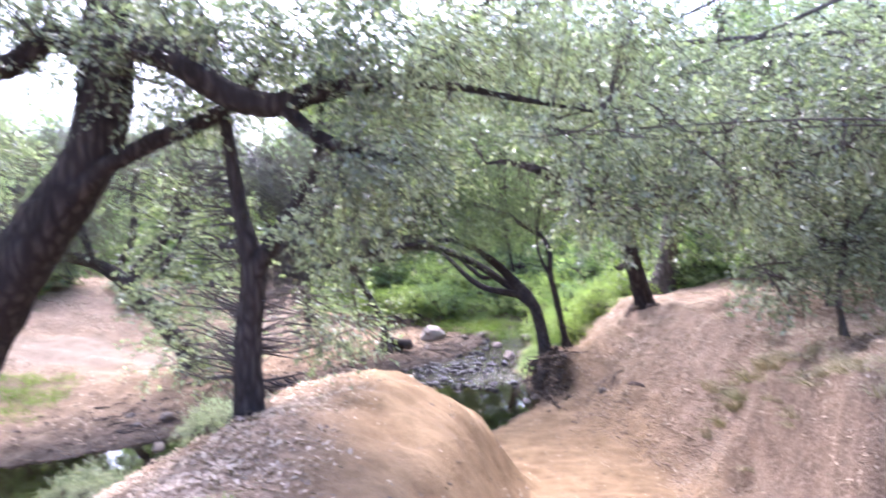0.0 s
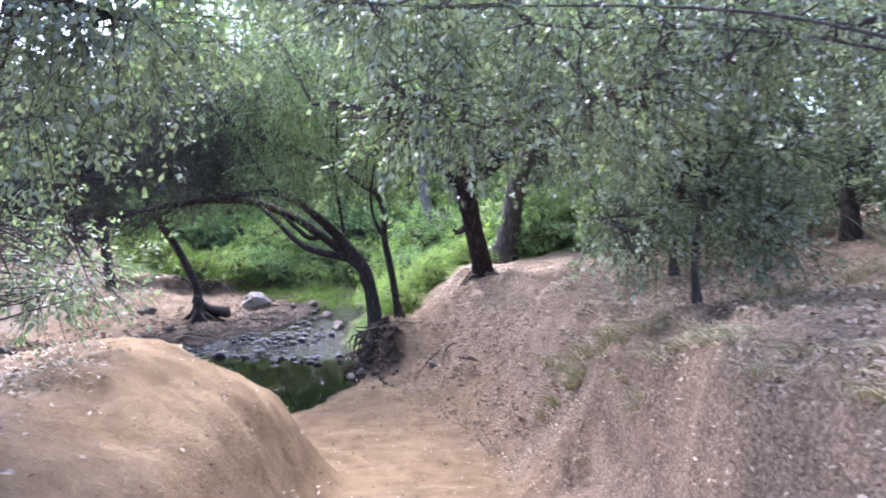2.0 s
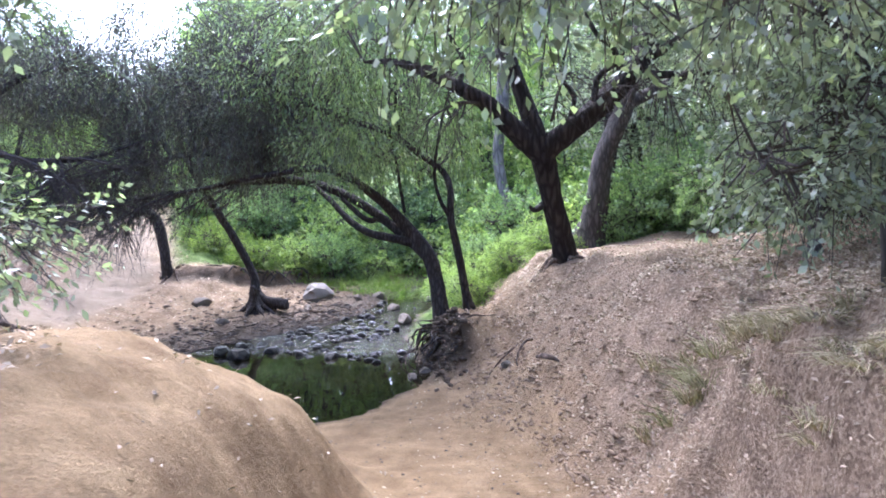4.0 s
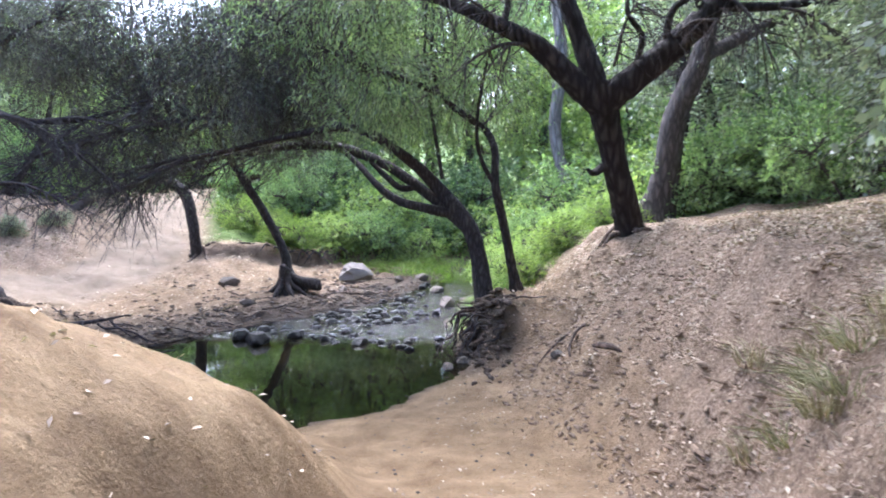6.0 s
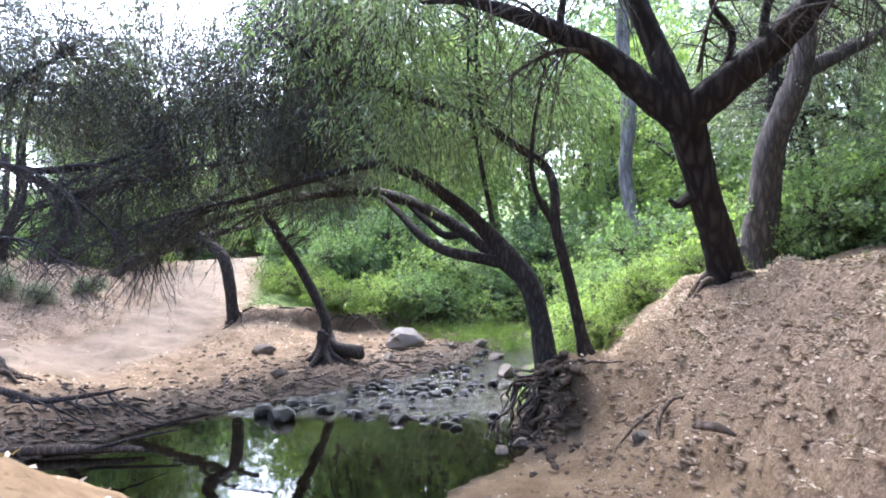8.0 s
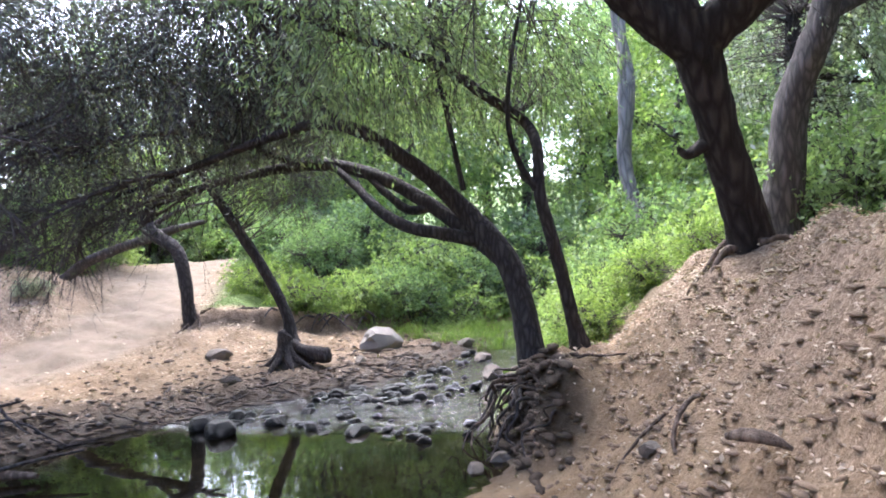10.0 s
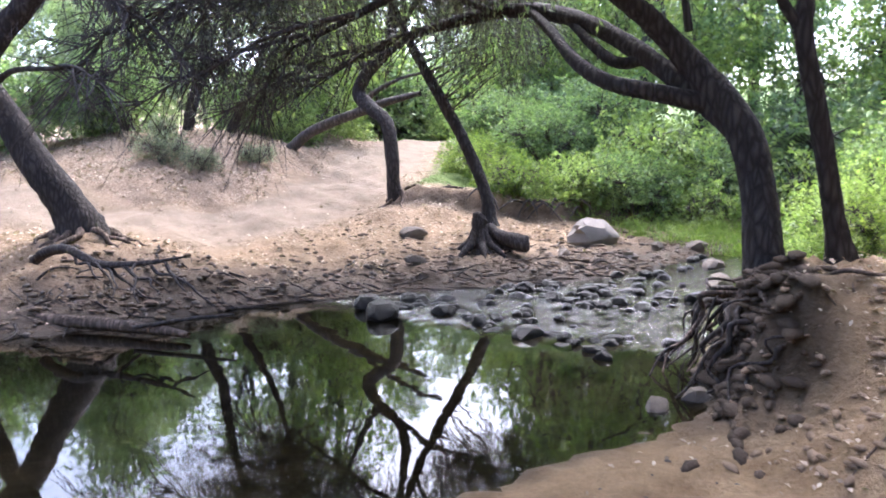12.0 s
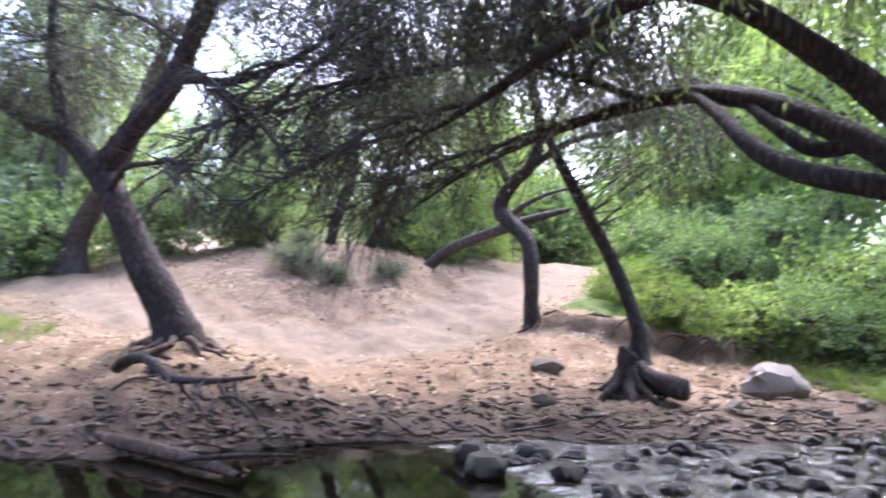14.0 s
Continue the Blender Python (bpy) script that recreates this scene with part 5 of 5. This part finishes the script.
put_stone("boulder", stone_mesh(3.0, 0.75, 3, 0.45), BOULDER, -0.45, 19.4, 0.6, 0.4, "large pale angular boulder on the gravel bank", sink=0.12, wide=1.25)
put_stone("bank_rock", stone_mesh(5.0, 0.6), STONE, -2.75, 18.1, 0.4, 0.1, "flat-topped brown rock on the bank", sink=0.14, wide=1.15)
DARK = [stone_mesh(10 + i, 0.66, 2, 0.4) for i in range(5)]
PALE = [stone_mesh(20 + i, 0.7, 2, 0.5) for i in range(4)]
rng = np.random.default_rng(77)
for i in range(190):
    t, w = rng.uniform(0, 1), rng.normal(0, 0.45)
    x, y = -1.75 + 3.0 * t + w * 0.5, 15.35 - 1.35 * t + abs(w) * 1.2
    if i > 60:
        x, y = -0.9 + 1.9 * t + w, 16.3 - 0.6 * t + abs(w) * 2.2
    if i > 115:
        x, y = -1.0 + 2.4 * t + w * 0.5, 15.6 + 3.6 * rng.uniform(0, 1) ** 1.3 + 0.5 * t
    d = rng.uniform(0.06, 0.2) * (1.3 if i % 7 == 0 else 1.0)
    put_stone("creek_stone", DARK[i % 5], STONE_WET, x, y, d, rng.uniform(0, 6.3), "dark wet rounded stone in the riffle", "riffle stones", 0.3, rng.uniform(0.9, 1.5), WATER + rng.uniform(-0.05, 0.02))
for x, y, d in [(-1.75, 15.2, 0.36), (-1.4, 14.85, 0.42), (-1.5, 15.6, 0.26), (-0.9, 15.2, 0.26)]:
    put_stone("creek_stone", DARK[1], STONE_WET, x, y, d, x, "large dark rounded stone at the pool's head", "riffle stones", 0.2, 1.15, WATER - 0.01)
for x, y, d in [(-4.15, 12.05, 0.42), (-4.9, 11.75, 0.34), (-5.2, 12.9, 0.36), (-4.7, 13.2, 0.25), (-5.6, 12.6, 0.28), (-4.85, 12.5, 0.2), (-5.9, 13.0, 0.3), (1.55, 13.55, 0.3), (1.35, 13.3, 0.24), (0.4, 19.6, 0.3), (0.2, 18.6, 0.28), (1.2, 18.9, 0.4), (1.4, 17.4, 0.5), (-0.1, 18.2, 0.22), (0.9, 20.0, 0.35), (-2.1, 16.9, 0.3), (-0.6, 18.3, 0.3), (2.1, 19.9, 0.35), (2.5, 12.0, 0.2)]:
    put_stone("bank_stone", PALE[int(abs(x * 10)) % 4], STONE, x, y, d * 0.75, x * 3, "brown-grey stone at the water's edge", "bank stones", 0.16, 1.2, max(float(land(x, y)), WATER - 0.03))


# ---------------------------------------------------------------- small stuff on the ground
def strew(name, label, mat, count, box, weight, size, seed, flat=0.35):
    """Small leaves lying on the ground where weight allows."""
    rng = np.random.default_rng(seed)
    x0, y0, x1, y1 = box
    x, y = rng.uniform(x0, x1, count * 3), rng.uniform(y0, y1, count * 3)
    keep = rng.uniform(0, 1, len(x)) < weight(x, y)
    x, y = x[keep][:count], y[keep][:count]
    p = np.stack([x, y, land(x, y) + 0.012], 1)
    a = rng.uniform(0, 6.3, len(x))
    d = np.stack([np.cos(a), np.sin(a), rng.normal(0.1, flat, len(x))], 1)
    d = unit(d)
    s = unit(np.cross(d, np.stack([rng.normal(0, 0.35, len(x)), rng.normal(0, 0.35, len(x)), np.ones(len(x))], 1)))
    ln, w = size * rng.uniform(0.6, 1.3, (len(x), 1)), size * 0.5 * rng.uniform(0.6, 1.3, (len(x), 1))
    nrm = np.cross(s, d)
    v = np.stack([p, p + d * ln * 0.45 + s * w * 0.5 + nrm * w * 0.25, p + d * ln, p + d * ln * 0.5 - s * w * 0.5 + nrm * w * 0.25], 1).reshape(-1, 3)
    ob = link_mesh(name, v, np.arange(len(v)).reshape(-1, 4), mat)
    return tagged(ob, label, "leaf litter", kind="stuff")


def litter_weight(x, y):
    l, w, g, trodden = cover(x, y)
    patch = 0.55 + 0.45 * np.sin(x * 2.3 + np.sin(y * 1.7)) * np.sin(y * 2.9 + x)
    return np.clip(l * (1 - w) * (1 - g) * patch + 0.02, 0, 1) * (land(x, y) > WATER + 0.02)


strew("fallen_leaves", "dry brown and pale oak leaves strewn over the bank", LEAF_FALLEN, 80000, (1.2, 0.5, 7.5, 15), litter_weight, 0.042, 401)
strew("fallen_leaves", "dry brown leaves on the mound's shaded side", LEAF_FALLEN, 22000, (-5, 0.3, 1.0, 9.5), litter_weight, 0.05, 402)
strew("fallen_leaves", "dry brown leaves on the far bank", LEAF_FALLEN, 16000, (-12, 11.5, 0, 25), litter_weight, 0.065, 403)


def tuft_blades(n, h, r, rng, at=(0, 0, 0), lean=0.45):
    a = rng.uniform(0, 6.3, n)
    q = np.stack([np.cos(a) * r * rng.uniform(0, 1, n), np.sin(a) * r * rng.uniform(0, 1, n), np.full(n, -0.02)], 1) + at
    d = unit(np.stack([np.cos(a) * lean, np.sin(a) * lean, np.ones(n)], 1) + rng.normal(0, 0.25, (n, 3)))
    ln = h * rng.uniform(0.5, 1.2, (n, 1))
    s = unit(np.cross(d, rng.normal(size=(n, 3)))) * 0.004
    tip = q + d * ln + unit(d * (1, 1, 0) + 1e-4) * ln * 0.35 - (0, 0, 0.05)
    m = q + d * ln * 0.55
    v = np.stack([q - s, q + s, m + s * 0.8, m - s * 0.8, m - s * 0.8, m + s * 0.8, tip + s * 0.2, tip - s * 0.2], 1).reshape(-1, 3)
    return v, np.arange(len(v)).reshape(-1, 4)


def grass_tuft(x, y, n, h, r, mat, label, group, seed, lean=0.45):
    rng = np.random.default_rng(seed)
    ob = thing("grass_tuft", up(x, y, 0), label, "grass", group)
    link_mesh("tuft", *tuft_blades(n, h, r, rng, lean=lean), mat, ob)


rng = np.random.default_rng(15)
for i in range(22):
    y = rng.uniform(3.6, 8.8)
    x = float(np.interp(y, [3, 6, 8, 9.2], [2.55, 2.95, 3.2, 3.3])) + rng.normal(0, 0.16)
    grass_tuft(x, y, 80, rng.uniform(0.1, 0.2), 0.12, GRASS_DRY, "dry straw-coloured grass tuft on the bank lip", "dry grass tufts", 500 + i)
for i in range(30):
    y = rng.uniform(3.4, 7.0)
    low, high = float(np.interp(y, [3, 6, 8.4], [1.85, 2.2, 2.5])), float(np.interp(y, [3, 6, 8], [3.0, 3.2, 3.4]))
    x = low + (high - low) * rng.uniform(0.68, 0.95)
    grass_tuft(x, y, 50, rng.uniform(0.08, 0.18), 0.09, GRASS_DRY, "dry grass drooping over the broken bank lip", "dry grass tufts", 700 + i, 1.3)
for i, (x, y) in enumerate([(3.05, 7.75), (3.15, 7.9), (3.1, 7.6), (3.22, 7.75), (3.0, 7.95), (3.2, 8.1)]):
    grass_tuft(x, y, 70, 0.24, 0.11, GRASS_PALE, "yellow-green grass clump in a hollow of the bank", "green grass clumps", 760 + i, 0.8)
for i in range(9):
    grass_tuft(4.8 + rng.normal(0, 0.25), 5.4 + rng.normal(0, 0.3), 40, rng.uniform(0.35, 0.65), 0.08, GRASS_DRY, "tall bleached grass stalks on the slope", "dry grass tufts", 780 + i, 0.25)
for i in range(16):
    grass_tuft(rng.uniform(3.4, 6.0), rng.uniform(3.5, 8.0), 70, rng.uniform(0.12, 0.28), 0.1, GRASS_DRY, "tall dry grass tuft on the slope", "dry grass tufts", 560 + i)
for i, (x, y) in enumerate([(-0.9, 3.0), (-1.25, 2.9), (-0.5, 2.55), (-1.6, 3.5), (-1.2, 3.6), (-0.75, 2.7)]):
    grass_tuft(x, y, 60, 0.12, 0.1, GRASS, "small green weed tuft on the mound", "green weeds", 600 + i)
pieces = []
rng = np.random.default_rng(16)
for i in range(260):
    x, y = rng.uniform(-12, -7.5), rng.uniform(12.6, 14.6)
    pieces.append(tuft_blades(26, rng.uniform(0.1, 0.25), 0.16, rng, up(x, y, 0)))
for i in range(420):
    x = rng.uniform(-3.4, 2.4)
    y = 20.2 - 0.2 * x + rng.uniform(0, 2.5)
    pieces.append(tuft_blades(22, rng.uniform(0.15, 0.4), 0.18, rng, up(x, y, 0)))
for i in range(300):
    x, y = rng.uniform(2.2, 6.5), rng.uniform(16.5, 22)
    pieces.append(tuft_blades(22, rng.uniform(0.15, 0.4), 0.18, rng, up(x, y, 0)))
v, f = joined(pieces)
tagged(link_mesh("grass", v, f, GRASS), "fresh green grass and weeds on the far banks", "grass", kind="stuff")

# pebbles and clods along the shores
pieces = []
rng = np.random.default_rng(18)
base = stone_mesh(31, 0.6, 1, 0.25)
bv = np.array([v.co[:] for v in base.vertices])
bf = np.array([p.vertices[:] for p in base.polygons])
for i in range(900):
    if i < 560:
        k = rng.integers(2, 8)
        (ax, ay), (bx, by) = NORTH_SHORE[k], NORTH_SHORE[k + 1]
        t = rng.uniform(0, 1)
        x, y = ax + (bx - ax) * t + rng.normal(-0.35, 0.5), ay + (by - ay) * t + rng.normal(0.3, 0.5)
    else:
        y = rng.uniform(3, 12.5)
        x = float(path_x(y)) + rng.choice((-1, 1)) * abs(rng.normal(0.7, 0.4))
    d = rng.uniform(0.025, 0.09) if i < 560 else rng.uniform(0.012, 0.035)
    c, s = math.cos(i), math.sin(i)
    w = bv @ np.array([[c, s, 0], [-s, c, 0], [0, 0, 1]]) * (d * 1.3, d, d) + (x, y, float(land(x, y)) + d * 0.08)
    pieces.append((w, bf))
v, f = joined(pieces)
tagged(link_mesh("pebbles", v, f, STONE), "small brown pebbles and clods scattered along the shore", "pebbles", kind="stuff")

pieces = []
rng = np.random.default_rng(19)
for i in range(2600):
    k = rng.integers(1, 8)
    (ax, ay), (bx, by) = NORTH_SHORE[k], NORTH_SHORE[k + 1]
    t, off = rng.uniform(0, 1), abs(rng.normal(0.15, 0.9))
    dx, dy = bx - ax, by - ay
    n = math.hypot(dx, dy)
    x, y = ax + dx * t - dy / n * off, ay + dy * t + dx / n * off
    d = rng.uniform(0.02, 0.07) * (1.7 if i % 9 == 0 else 1.0)
    c, q = math.cos(i), math.sin(i)
    w = bv @ np.array([[c, q, 0], [-q, c, 0], [0, 0, 1]]) * (d * rng.uniform(1.2, 2.4), d, d * 0.8) + (x, y, float(land(x, y)) + d * 0.05)
    pieces.append((w, bf))
v, f = joined(pieces)
tagged(link_mesh("clods", v, f, CLOD, smooth=False), "dark damp clods and debris along the muddy shore", "soil clods", kind="stuff")

# crumbling clods on the eroded bank, darker soil under the arching tree
pieces, dark = [], []
for i in range(1500):
    y = rng.uniform(8.2, 13.6)
    x = rng.normal(2.75, 0.45)
    d, mat = rng.uniform(0.02, 0.075) * (1.8 if i % 8 == 0 else 1.0), pieces
    if i % 4 == 0:
        x, y, d, mat = rng.normal(1.78, 0.2), rng.normal(13.75, 0.45), d * 1.3, dark
    if float(land(x, y)) < WATER + 0.03 or x < float(path_x(y)) + 0.75 and mat is pieces:
        continue
    a = math.pi / 2 + rng.normal(0, 0.4)
    c, q = math.cos(a), math.sin(a)
    w = bv * (d * rng.uniform(1.2, 3.0), d, d * 0.7) @ np.array([[c, q, 0], [-q, c, 0], [0, 0, 1]]) + (x, y, float(land(x, y)) + d * 0.04)
    mat.append((w, bf))
v, f = joined(pieces)
tagged(link_mesh("bank_clods", v, f, BANK_SOIL), "crumbled brown clods on the eroded bank", "soil clods", kind="stuff")
v, f = joined(dark)
tagged(link_mesh("bank_clods", v, f, SOIL), "dark crumbling soil under the arching tree", "soil clods", kind="stuff")

# sticks and thin roots lying on the mud
pieces = []
for i in range(170):
    k = rng.integers(2, 7)
    (ax, ay), (bx, by) = NORTH_SHORE[k], NORTH_SHORE[k + 1]
    t, off = rng.uniform(0, 1), abs(rng.normal(0.5, 0.6))
    dx, dy = bx - ax, by - ay
    n = math.hypot(dx, dy)
    x, y = ax + dx * t - dy / n * off, ay + dy * t + dx / n * off
    a, ln, r = rng.normal(0.2, 0.7), rng.uniform(0.15, 0.6), rng.uniform(0.005, 0.016)
    pts = []
    for j in range(4):
        u, h = x + math.cos(a) * ln * j / 3 + rng.normal(0, 0.02), y + math.sin(a) * ln * j / 3 + rng.normal(0, 0.02)
        pts.append((u, h, max(float(land(u, h)), WATER) + r * 0.8, r * (1 - 0.2 * j)))
    pieces.append(tube(pts, 5, 3, 0.1, i))
v, f = joined(pieces)
tagged(link_mesh("sticks", v, f, DEAD), "dead sticks and thin roots strewn on the mud", "sticks", kind="stuff")
